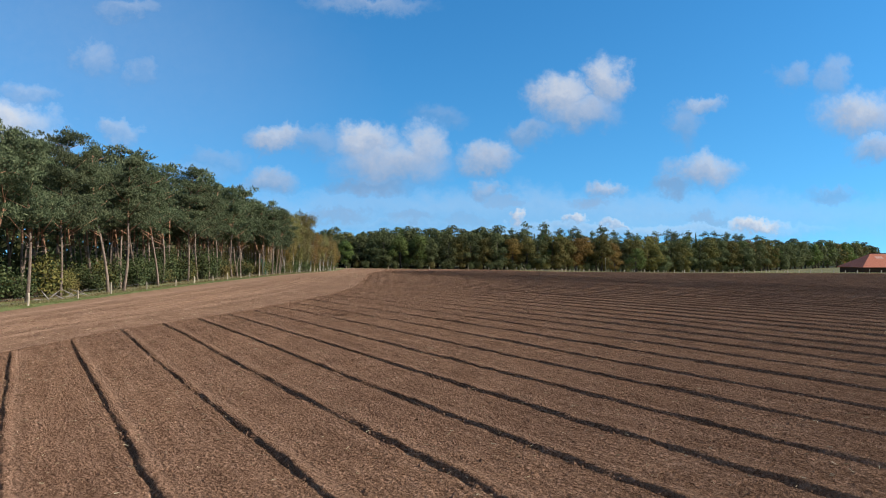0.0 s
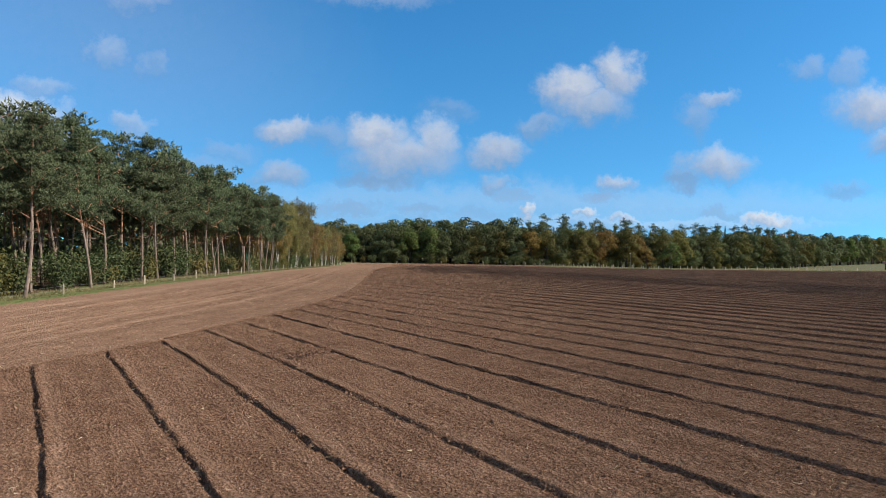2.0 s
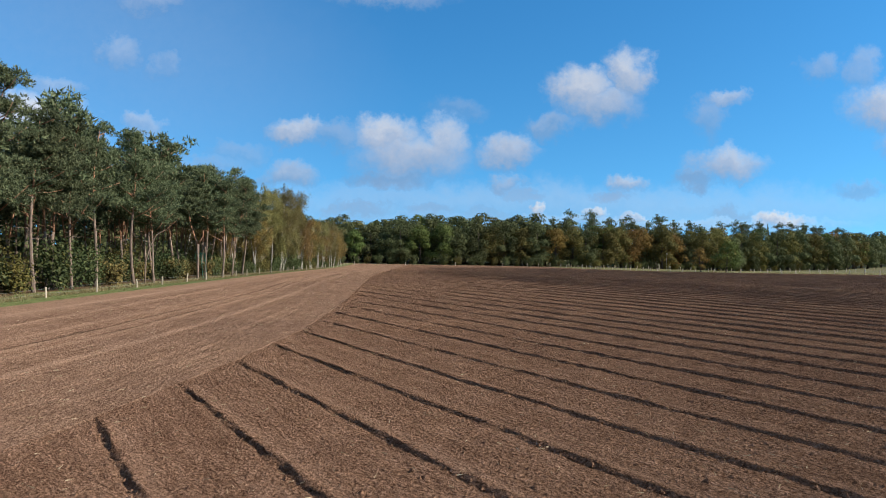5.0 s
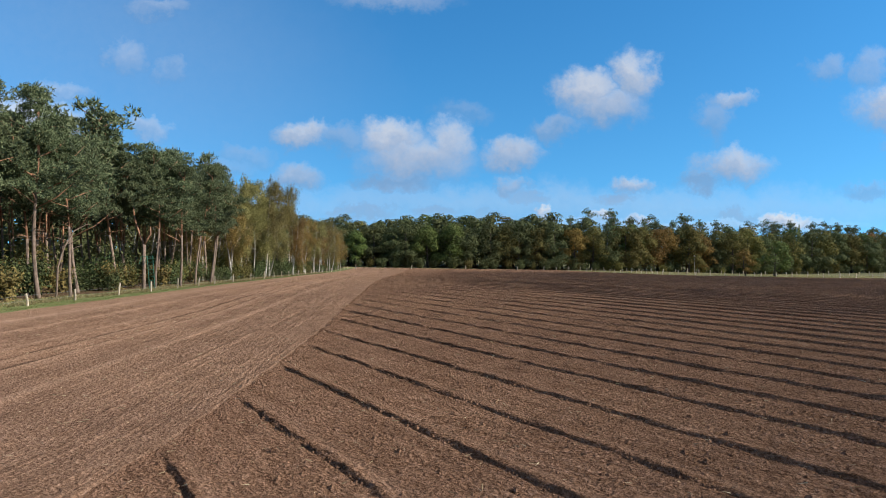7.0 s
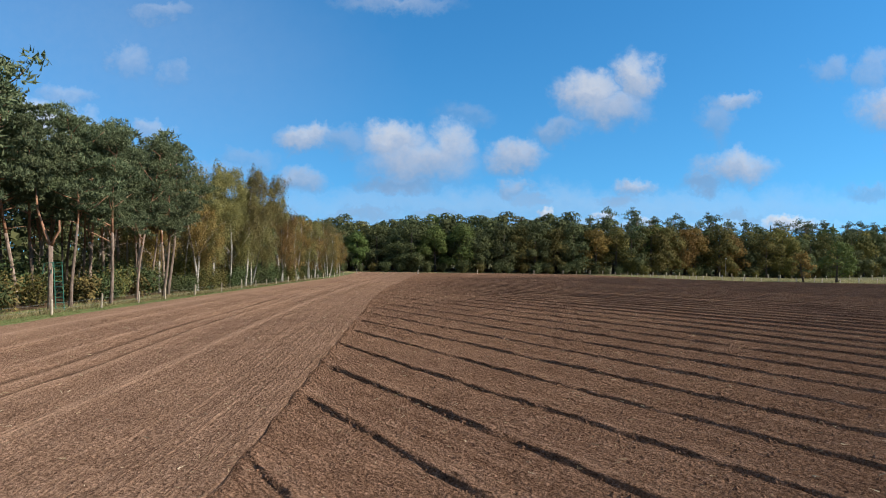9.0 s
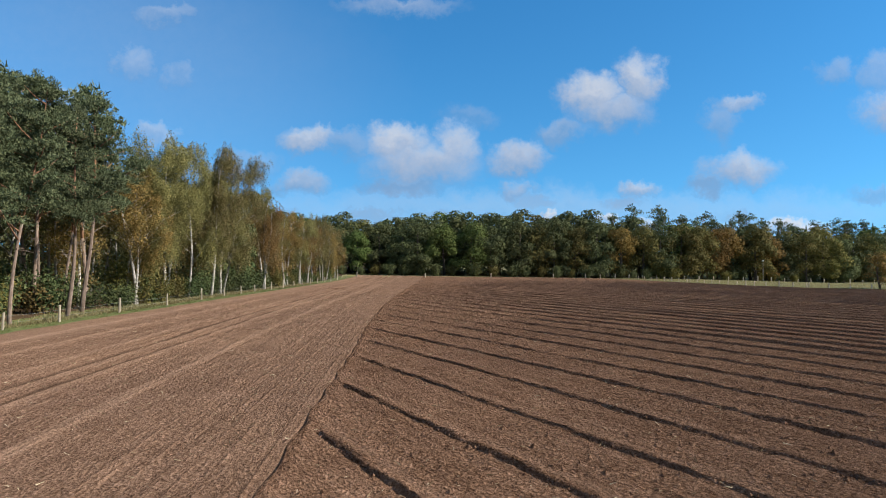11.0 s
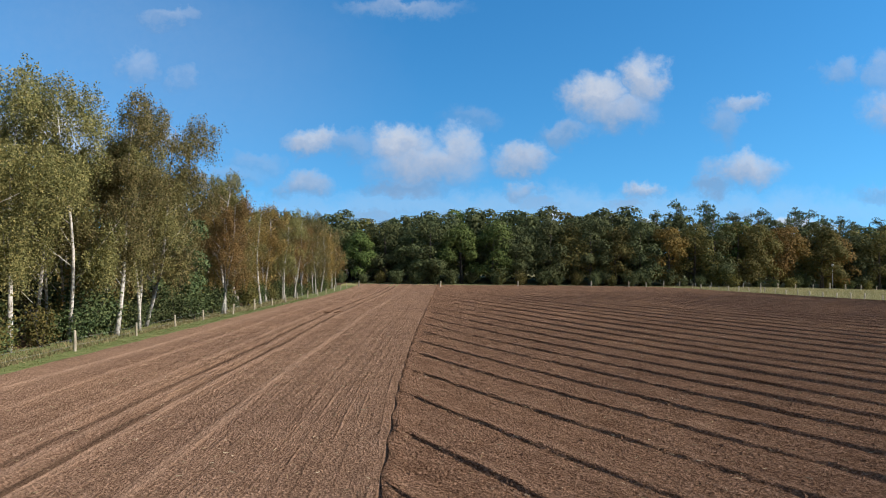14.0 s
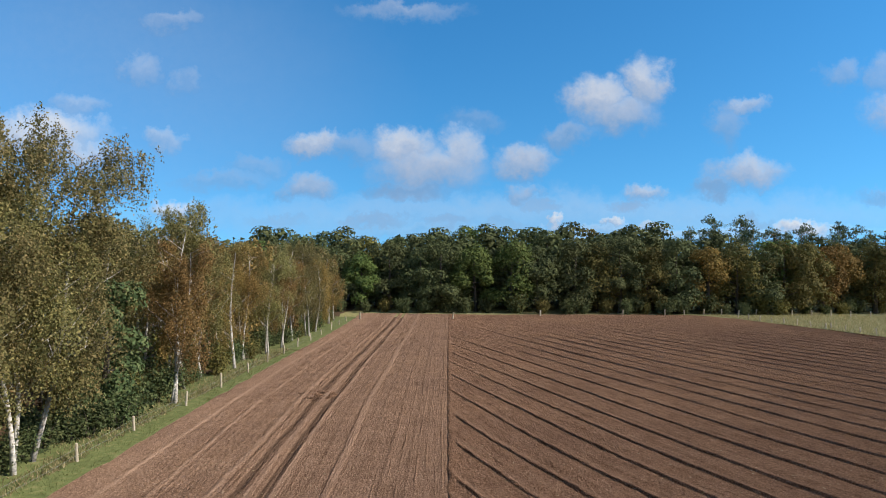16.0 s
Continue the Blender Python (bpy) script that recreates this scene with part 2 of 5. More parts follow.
def soil(name, tint, lined=0.3, relief=0.03):
    """Crumbly soil; its fine streaks follow the drill rows by the values "across" and "along" of the mesh."""
    m, nodes, links = material(name)
    pos = nodes.new("ShaderNodeNewGeometry").outputs["Position"]

    def value(key):
        n = nodes.new("ShaderNodeAttribute")
        n.attribute_name = key
        return n.outputs["Fac"]

    def calc(op, x, y, z=None):
        n = nodes.new("ShaderNodeMath")
        n.operation = op
        for i, v in enumerate((x, y, z)):
            if v is None:
                continue
            if isinstance(v, (int, float)):
                n.inputs[i].default_value = v
            else:
                links.new(v, n.inputs[i])
        return n.outputs[0]

    flow = nodes.new("ShaderNodeCombineXYZ")
    links.new(value("across"), flow.inputs[0]), links.new(value("along"), flow.inputs[1])
    big = tex(nodes, links, pos, 0.07, 3)
    mid = tex(nodes, links, pos, 0.9, 4, 0.6)
    fine = tex(nodes, links, pos, 13.0, 5, 0.7)
    drills = tex(nodes, links, flow.outputs[0], 1.0, 2, 0.5, (0, (3.6, 0.22, 1.0)))
    streak = tex(nodes, links, flow.outputs[0], 1.0, 4, 0.65, (0, (9.0, 4.0, 1.0)))
    clod = nodes.new("ShaderNodeTexVoronoi")
    clod.inputs["Scale"].default_value = 14.0
    links.new(mixc(nodes, links, 0.1, pos, fine.outputs["Color"]), clod.inputs["Vector"])
    v = calc("MULTIPLY_ADD", fine.outputs["Fac"], 0.85, -0.2 - 0.5 * lined)
    v = calc("MULTIPLY_ADD", mid.outputs["Fac"], 0.2, v)
    v = calc("MULTIPLY_ADD", streak.outputs["Fac"], 0.3, v)
    v = calc("MULTIPLY_ADD", drills.outputs["Fac"], lined, v)
    c = ramp(nodes, [(0.3, (0.1 * tint[0], 0.057 * tint[1], 0.036 * tint[2])), (0.5, (0.225 * tint[0], 0.135 * tint[1], 0.088 * tint[2])),
                     (0.72, (0.39 * tint[0], 0.255 * tint[1], 0.178 * tint[2]))])
    links.new(v, c.inputs[0])
    patch = ramp(nodes, [(0.3, (0.88, 0.86, 0.87)), (0.7, (1.08, 1.06, 1.03))])
    links.new(big.outputs["Fac"], patch.inputs[0])
    col = mixc(nodes, links, 1.0, c.outputs[0], patch.outputs[0], "MULTIPLY")
    cell = nodes.new("ShaderNodeMapRange")
    cell.inputs[3].default_value, cell.inputs[4].default_value = 0.8, 1.2
    links.new(clod.outputs["Color"], cell.inputs[0])
    vary = nodes.new("ShaderNodeVectorMath")
    vary.operation = "SCALE"
    links.new(col, vary.inputs[0]), links.new(cell.outputs[0], vary.inputs["Scale"])
    col = vary.outputs[0]
    # pressed ridges and wheel marks are smoother and paler, rut bottoms and thin lines darker
    press = value("pressed")
    col = mixc(nodes, links, press, col, (0.27 * tint[0], 0.172 * tint[1], 0.118 * tint[2]))
    col = mixc(nodes, links, value("line_dark"), col, (0.07 * tint[0], 0.042 * tint[1], 0.028 * tint[2]))
    h = calc("MULTIPLY_ADD", clod.outputs["Distance"], -0.45, calc("MULTIPLY_ADD", streak.outputs["Fac"], 1.5, fine.outputs["Fac"]))
    h = calc("MULTIPLY", h, calc("MULTIPLY_ADD", press, -0.7, 1.0))
    shader = finish(nodes, links, col, 0.95, h, 1.0, relief, 0.0)
    shader.inputs["Diffuse Roughness"].default_value = 1.0
    return m


SOIL = soil("ploughed_soil", (1.4, 1.39, 1.36), 0.26, 0.2)
SOIL_HEAD = soil("headland_soil", (1.22, 1.27, 1.29), 0.12, 0.1)


def simple(name, stops, scale=6.0, rough=0.9, bump=0.4, dist=0.02, stretch=None, rnd=0.0):
    m, nodes, links = material(name)
    tc = nodes.new("ShaderNodeTexCoord").outputs["Object"]
    n = tex(nodes, links, tc, scale, 4, 0.65, stretch)
    r = ramp(nodes, stops)
    links.new(n.outputs["Fac"], r.inputs[0])
    col = r.outputs[0]
    if rnd:
        info = nodes.new("ShaderNodeObjectInfo")
        k = nodes.new("ShaderNodeMapRange")
        k.inputs[3].default_value, k.inputs[4].default_value = 1 - rnd, 1 + rnd
        links.new(info.outputs["Random"], k.inputs[0])
        hsv = nodes.new("ShaderNodeHueSaturation")
        links.new(k.outputs[0], hsv.inputs["Value"])
        links.new(col, hsv.inputs["Color"])
        col = hsv.outputs[0]
    finish(nodes, links, col, rough, n.outputs["Fac"], bump, dist, 0.2)
    return m


def foliage(name, stops, hue=0.012, through_light=0.2):
    """Leaves: colour by leaf and by plant, some light through them."""
    m, nodes, links = material(name)
    geo, info = nodes.new("ShaderNodeNewGeometry"), nodes.new("ShaderNodeObjectInfo")
    r = ramp(nodes, stops)
    links.new(geo.outputs["Random Per Island"], r.inputs[0])
    hsv = nodes.new("ShaderNodeHueSaturation")
    for sock, lo, hi in (("Hue", 0.5 - hue, 0.5 + hue), ("Value", 0.78, 1.2)):
        k = nodes.new("ShaderNodeMapRange")
        k.inputs[3].default_value, k.inputs[4].default_value = lo, hi
        links.new(info.outputs["Random"], k.inputs[0])
        links.new(k.outputs[0], hsv.inputs[sock])
    links.new(r.outputs[0], hsv.inputs["Color"])
    d = nodes.new("ShaderNodeBsdfPrincipled")
    d.inputs["Roughness"].default_value, d.inputs["Specular IOR Level"].default_value = 0.7, 0.1
    tr = nodes.new("ShaderNodeBsdfTranslucent")
    mx, o = nodes.new("ShaderNodeMixShader"), nodes.new("ShaderNodeOutputMaterial")
    mx.inputs[0].default_value = through_light
    links.new(hsv.outputs[0], d.inputs["Base Color"]), links.new(hsv.outputs[0], tr.inputs["Color"])
    links.new(d.outputs[0], mx.inputs[1]), links.new(tr.outputs[0], mx.inputs[2]), links.new(mx.outputs[0], o.inputs["Surface"])
    return m


PINE_NEEDLES = foliage("pine_needles", [(0.0, (0.054, 0.0765, 0.0396)), (0.5, (0.117, 0.149, 0.0765)), (1.0, (0.211, 0.239, 0.126))], 0.012, 0.12)
BIRCH_OLIVE = foliage("birch_leaves_olive", [(0.0, (0.11, 0.112, 0.043)), (0.55, (0.225, 0.208, 0.082)), (1.0, (0.41, 0.335, 0.145))], 0.015, 0.38)
BIRCH_GOLD = foliage("birch_leaves_gold", [(0.0, (0.134, 0.118, 0.0448)), (0.5, (0.269, 0.185, 0.0672)), (1.0, (0.459, 0.302, 0.112))], 0.015, 0.38)
OAK_GREEN = foliage("oak_leaves_green", [(0.0, (0.066, 0.084, 0.036)), (0.5, (0.1, 0.12, 0.05)), (1.0, (0.15, 0.162, 0.068))], 0.012)
OAK_LIGHT = foliage("oak_leaves_light_green", [(0.0, (0.0816, 0.12, 0.0328)), (0.5, (0.12, 0.164, 0.0458)), (1.0, (0.164, 0.197, 0.0602))], 0.012)
OAK_OLIVE = foliage("oak_leaves_olive", [(0.0, (0.109, 0.116, 0.0355)), (0.5, (0.164, 0.15, 0.0465)), (1.0, (0.232, 0.192, 0.0615))], 0.012)
OAK_RUST = foliage("oak_leaves_rust", [(0.0, (0.15, 0.116, 0.0355)), (0.5, (0.218, 0.15, 0.0437)), (1.0, (0.315, 0.192, 0.0573))], 0.012)
SHRUB_GREEN = foliage("shrub_leaves_green", [(0.0, (0.045, 0.066, 0.027)), (0.5, (0.083, 0.114, 0.045)), (1.0, (0.155, 0.176, 0.074))], 0.015)
SHRUB_RUST = foliage("shrub_leaves_rust", [(0.0, (0.1, 0.08, 0.03)), (0.5, (0.18, 0.13, 0.05)), (1.0, (0.26, 0.2, 0.08))], 0.015)
GRASS_BLADE = foliage("grass_blades", [(0.0, (0.085, 0.105, 0.034)), (0.6, (0.15, 0.17, 0.058)), (1.0, (0.28, 0.26, 0.115))], 0.01, 0.35)
GRASS_DRY = foliage("dry_grass_blades", [(0.0, (0.24, 0.23, 0.1)), (0.6, (0.4, 0.365, 0.18)), (1.0, (0.55, 0.49, 0.29))], 0.01, 0.4)
ROUGH_GRASS = foliage("rough_grass", [(0.0, (0.15, 0.14, 0.06)), (0.5, (0.29, 0.24, 0.12)), (1.0, (0.45, 0.37, 0.21))], 0.012, 0.3)
STRAW = foliage("straw", [(0.0, (0.25, 0.18, 0.11)), (0.6, (0.42, 0.33, 0.2)), (1.0, (0.62, 0.52, 0.35))], 0.005, 0.1)
GROUND = simple("grass_ground", [(0.3, (0.13, 0.135, 0.05)), (0.55, (0.26, 0.235, 0.1)), (0.75, (0.4, 0.34, 0.17))], 1.4, 0.95, 0.6, 0.05)
VERGE = simple("verge_turf", [(0.3, (0.075, 0.09, 0.032)), (0.55, (0.125, 0.145, 0.05)), (0.75, (0.21, 0.19, 0.088))], 2.2, 0.95, 0.8, 0.06)
LITTER = simple("leaf_litter", [(0.3, (0.03, 0.021, 0.012)), (0.5, (0.072, 0.045, 0.024)), (0.72, (0.132, 0.084, 0.042))], 3.0, 0.95, 0.8, 0.05)
BARK_GREY = simple("pine_bark_grey", [(0.3, (0.15, 0.11, 0.085)), (0.55, (0.32, 0.245, 0.195)), (0.75, (0.47, 0.38, 0.31))], 7.0, 0.95, 0.9, 0.03, (0, (1, 1, 0.3)), 0.2)
BARK_RED = simple("pine_bark_orange", [(0.3, (0.22, 0.11, 0.065)), (0.55, (0.44, 0.245, 0.15)), (0.75, (0.56, 0.37, 0.26))], 7.0, 0.9, 0.6, 0.02, (0, (1, 1, 0.35)), 0.2)
BARK_BIRCH = simple("birch_bark", [(0.3, (0.07, 0.06, 0.055)), (0.44, (0.4, 0.37, 0.33)), (0.62, (0.68, 0.65, 0.59))], 6.0, 0.8, 0.3, 0.01, (0, (0.8, 0.8, 1.1)), 0.12)
BARK_OAK = simple("oak_bark", [(0.3, (0.05, 0.042, 0.035)), (0.6, (0.13, 0.11, 0.09)), (0.8, (0.2, 0.175, 0.15))], 6.0, 0.95, 0.9, 0.03, (0, (1, 1, 0.3)), 0.2)
POST_WOOD = simple("weathered_post_wood", [(0.3, (0.33, 0.27, 0.19)), (0.5, (0.52, 0.45, 0.34)), (0.75, (0.68, 0.62, 0.5))], 9.0, 0.85, 0.5, 0.01, (0, (2, 2, 0.3)), 0.25)
DEADWOOD = simple("bleached_deadwood", [(0.3, (0.175, 0.147, 0.119)), (0.55, (0.315, 0.28, 0.238)), (0.75, (0.42, 0.392, 0.35))], 8.0, 0.9, 0.6, 0.01, (0, (2, 2, 0.4)), 0.2)
WIRE = simple("fence_wire", [(0.3, (0.16, 0.17, 0.16)), (0.7, (0.3, 0.31, 0.29))], 20.0, 0.5, 0.1, 0.001)
GREEN_METAL = simple("green_painted_steel", [(0.3, (0.035, 0.13, 0.095)), (0.6, (0.055, 0.2, 0.14)), (0.8, (0.08, 0.25, 0.18))], 14.0, 0.45, 0.15, 0.003)
ROOF_RED = simple("red_roof_tiles", [(0.3, (0.36, 0.115, 0.07)), (0.5, (0.5, 0.17, 0.1)), (0.75, (0.58, 0.24, 0.15))], 2.2, 0.8, 0.6, 0.05, (0, (0.5, 3, 3)))
ROOF_PALE = simple("pale_roof_sheet", [(0.3, (0.5, 0.27, 0.2)), (0.7, (0.64, 0.4, 0.32))], 3.0, 0.6, 0.2, 0.01)
BARN_WALL = simple("dark_barn_boards", [(0.3, (0.035, 0.024, 0.018)), (0.6, (0.075, 0.05, 0.036)), (0.8, (0.11, 0.075, 0.055))], 5.0, 0.9, 0.4, 0.01, (0, (4, 4, 0.3)))
LAMP_GREY = simple("galvanised_pole", [(0.3, (0.35, 0.35, 0.34)), (0.7, (0.5, 0.5, 0.49))], 8.0, 0.5, 0.1, 0.002)
LAMP_WHITE = simple("white_enamel", [(0.3, (0.72, 0.72, 0.7)), (0.7, (0.82, 0.82, 0.8))], 8.0, 0.4, 0.05, 0.002)

rng = np.random.default_rng(7)


# ---------------------------------------------------------------- small builders
def mesh_from(name, verts, faces, mat, smooth=False):
    me = bpy.data.meshes.new(name)
    me.from_pydata([tuple(map(float, v)) for v in verts] if not isinstance(verts, np.ndarray) else verts.tolist(), [],
                   faces if not isinstance(faces, np.ndarray) else faces.tolist())
    for mt in (mat if isinstance(mat, (list, tuple)) else [mat]):
        me.materials.append(mt)
    if smooth:
        me.polygons.foreach_set("use_smooth", [True] * len(me.polygons))
    me.update()
    return me


def part(name, me, parent, label=""):
    ob = new(name, me)
    ob.parent = parent
    if label:
        ob["label"] = label
    return ob


def tube(points, radii, sides=6):
    """A bent, tapering rod through points, closed at both ends."""
    pts = [Vector(p) for p in points]
    verts, faces = [], []
    for i, p in enumerate(pts):
        d = (pts[min(i + 1, len(pts) - 1)] - pts[max(i - 1, 0)]).normalized()
        a = d.orthogonal().normalized() if abs(d.z) < 0.99 else Vector((1, 0, 0))
        if abs(d.z) > 0.3:
            a = (Vector((1, 0, 0)) - d * d.x).normalized()
        b = d.cross(a)
        for s in range(sides):
            w = 2 * math.pi * s / sides
            verts.append(p + (a * math.cos(w) + b * math.sin(w)) * radii[i])
    for i in range(len(pts) - 1):
        for s in range(sides):
            q, r = i * sides + s, i * sides + (s + 1) % sides
            faces.append((q, r, r + sides, q + sides))
    faces.append(tuple(range(sides))[::-1])
    faces.append(tuple(range((len(pts) - 1) * sides, len(pts) * sides)))
    return verts, faces


def gather(pieces):
    verts, faces = [], []
    for v, f in pieces:
        k = len(verts)
        verts += v
        faces += [tuple(i + k for i in q) for q in f]
    return verts, faces


def leaves(centres, size, r, aim=None, slim=0.5, tilt=1.0, face=None, loose=0.7):
    """One pointed leaf for each centre: turned at random, along aim, or with its flat side roughly towards face."""
    n = len(centres)
    a = r.normal(size=(n, 3))
    if aim is not None:
        a = aim + a * tilt
    if face is not None:
        nrm = face + r.normal(size=(n, 3)) * loose
        a = np.cross(nrm, a)
        b = np.cross(nrm, a)
    else:
        b = np.cross(a, r.normal(size=(n, 3)))
    a /= np.linalg.norm(a, axis=1)[:, None] + 1e-9
    b /= np.linalg.norm(b, axis=1)[:, None] + 1e-9
    s = (size * r.uniform(0.6, 1.3, n))[:, None]
    v = np.empty((n, 3, 3))
    v[:, 0] = centres - a * s * 0.5 - b * s * slim * 0.5
    v[:, 1] = centres - a * s * 0.5 + b * s * slim * 0.5
    v[:, 2] = centres + a * s * 0.5
    f = np.arange(n * 3).reshape(n, 3)
    return v.reshape(-1, 3), f


# ---------------------------------------------------------------- the lie of the land
TERRAIN = (0.2999, -0.9393, -0.3826, -0.023, 0.3756, -1.2024, -0.207, 0.7629, -0.1523, 0.3334, -0.7332, 0.1053)


def gz(x, y):
    u = np.clip(x, -60, 105) / 100
    w = (np.clip(y, -30, 285) - 90) / 100
    base = (1 + 0 * u, u, w, u * u, u * w, w * w, u * u * w, u * w * w, w ** 3, w ** 4, u * w ** 3, u ** 3)
    return sum(c * q for c, q in zip(TERRAIN, base))


def g1(x, y):
    return float(gz(np.float64(x), np.float64(y)))


HEAD_Y = [-60, 5, 21, 24, 27, 33, 38, 47, 56, 64, 72, 82, 92, 102, 113, 123, 138, 150, 158, 183, 206, 234, 262]
HEAD_X = [-21.5, -19.5, -17.3, -16.2, -15.2, -13.3, -12.5, -10.6, -9.7, -9.4, -9.7, -10.3, -11.2, -12.1, -13.0, -14.0, -15.2, -15.9, -16.3, -17.3, -18.2, -19.2, -20.2]
EDGE_Y = [-60, 40, 55, 100, 130, 158, 175, 200, 233, 262]
EDGE_X = [-30.9, -30.9, -30.7, -30.5, -31.9, -33.4, -34.6, -36.0, -37.0, -38]
FENCE_Y = [-60, 43, 57, 80, 107, 122, 139, 155, 170, 190, 207, 240]
FENCE_X = [-32.0, -31.8, -31.7, -31.8, -31.8, -32.0, -32.8, -34.3, -35.2, -36.2, -36.8, -37.8]
FAR_X = [-40, -21, -13.8, 17, 31, 36]
FAR_Y = [249, 251, 257, 263, 264, 258]
RIGHT = [(36, 258), (42, 236), (46, 212), (50, 200), (62, 193.5), (85, 187), (140, 168), (260, 128)]


def head_x(y):
    return np.interp(y, HEAD_Y, HEAD_X)


def edge_x(y):
    return np.interp(y, EDGE_Y, EDGE_X)


def fence_x(y):
    return np.interp(y, FENCE_Y, FENCE_X)


# Drill rows: every furrow is one curve moved in x; its slant from -y, in degrees, changes along the field.
SLANT_Y = [-60, -10, 15, 40, 70, 100, 130, 150, 170, 200, 260]
SLANT = [34.1, 34.1, 32.6, 36.8, 35.3, 32.7, 33.9, 27.6, 20.3, 19.9, 20.1]
CURVE_Y = np.arange(-62.0, 270.0, 0.5)
CURVE_X = np.cumsum(-np.tan(np.radians(np.interp(CURVE_Y, SLANT_Y, SLANT)))) * 0.5
CURVE_X = CURVE_X - np.interp(100.0, CURVE_Y, CURVE_X)
FURROW_K = [-30, 0, 3, 5, 7, 8, 9, 12, 15, 17, 18, 19, 20, 25, 28, 30, 32, 34, 36, 38, 41, 90]
FURROW_X = [-165.0, -75.4, -66.1, -60.0, -53.5, -50.1, -46.9, -37.7, -28.5, -22.75, -19.55, -16.8, -13.9, 0.6, 9.0, 14.7, 19.8, 24.5, 29.7, 34.7, 43.3, 178.0]
GAP = 2.5                              # metres between furrows, square to them


def furrow_x(k, y):
    return np.interp(k, FURROW_K, FURROW_X) + np.interp(y, CURVE_Y, CURVE_X)


def side_slope(y):
    return 1 / np.cos(np.radians(np.interp(y, SLANT_Y, SLANT)))


def field_end(x):
    """The far end of the worked soil."""
    return np.interp(x, FAR_X[2:] + [37], FAR_Y[2:] + [258])


SIDE_Y, SIDE_X = [-60] + [q[1] for q in RIGHT[::-1]] + [300], [260] + [q[0] for q in RIGHT[::-1]] + [36]


def sheet(name, X, Y, Z, mat, floats=None, flip=False):
    """A mesh from grids of x, y and z, with named values at its points."""
    m, n = X.shape
    i, j = np.meshgrid(np.arange(m - 1), np.arange(n - 1), indexing="ij")
    q = (i * n + j).ravel()
    f = np.stack([q, q + 1, q + n + 1, q + n] if flip else [q, q + n, q + n + 1, q + 1], 1).astype(np.int32)
    me = bpy.data.meshes.new(name)
    me.vertices.add(m * n)
    me.vertices.foreach_set("co", np.stack([X.ravel(), Y.ravel(), Z.ravel()], 1).astype(np.float32).ravel())
    me.loops.add(f.size)
    me.loops.foreach_set("vertex_index", f.ravel())
    me.polygons.add(len(f))
    me.polygons.foreach_set("loop_start", np.arange(0, f.size, 4, dtype=np.int32))
    me.polygons.foreach_set("loop_total", np.full(len(f), 4, dtype=np.int32))
    me.materials.append(mat)
    for key, val in (floats or {}).items():
        me.attributes.new(key, "FLOAT", "POINT").data.foreach_set("value", val.astype(np.float32).ravel())
    me.update(calc_edges=True)
    return me


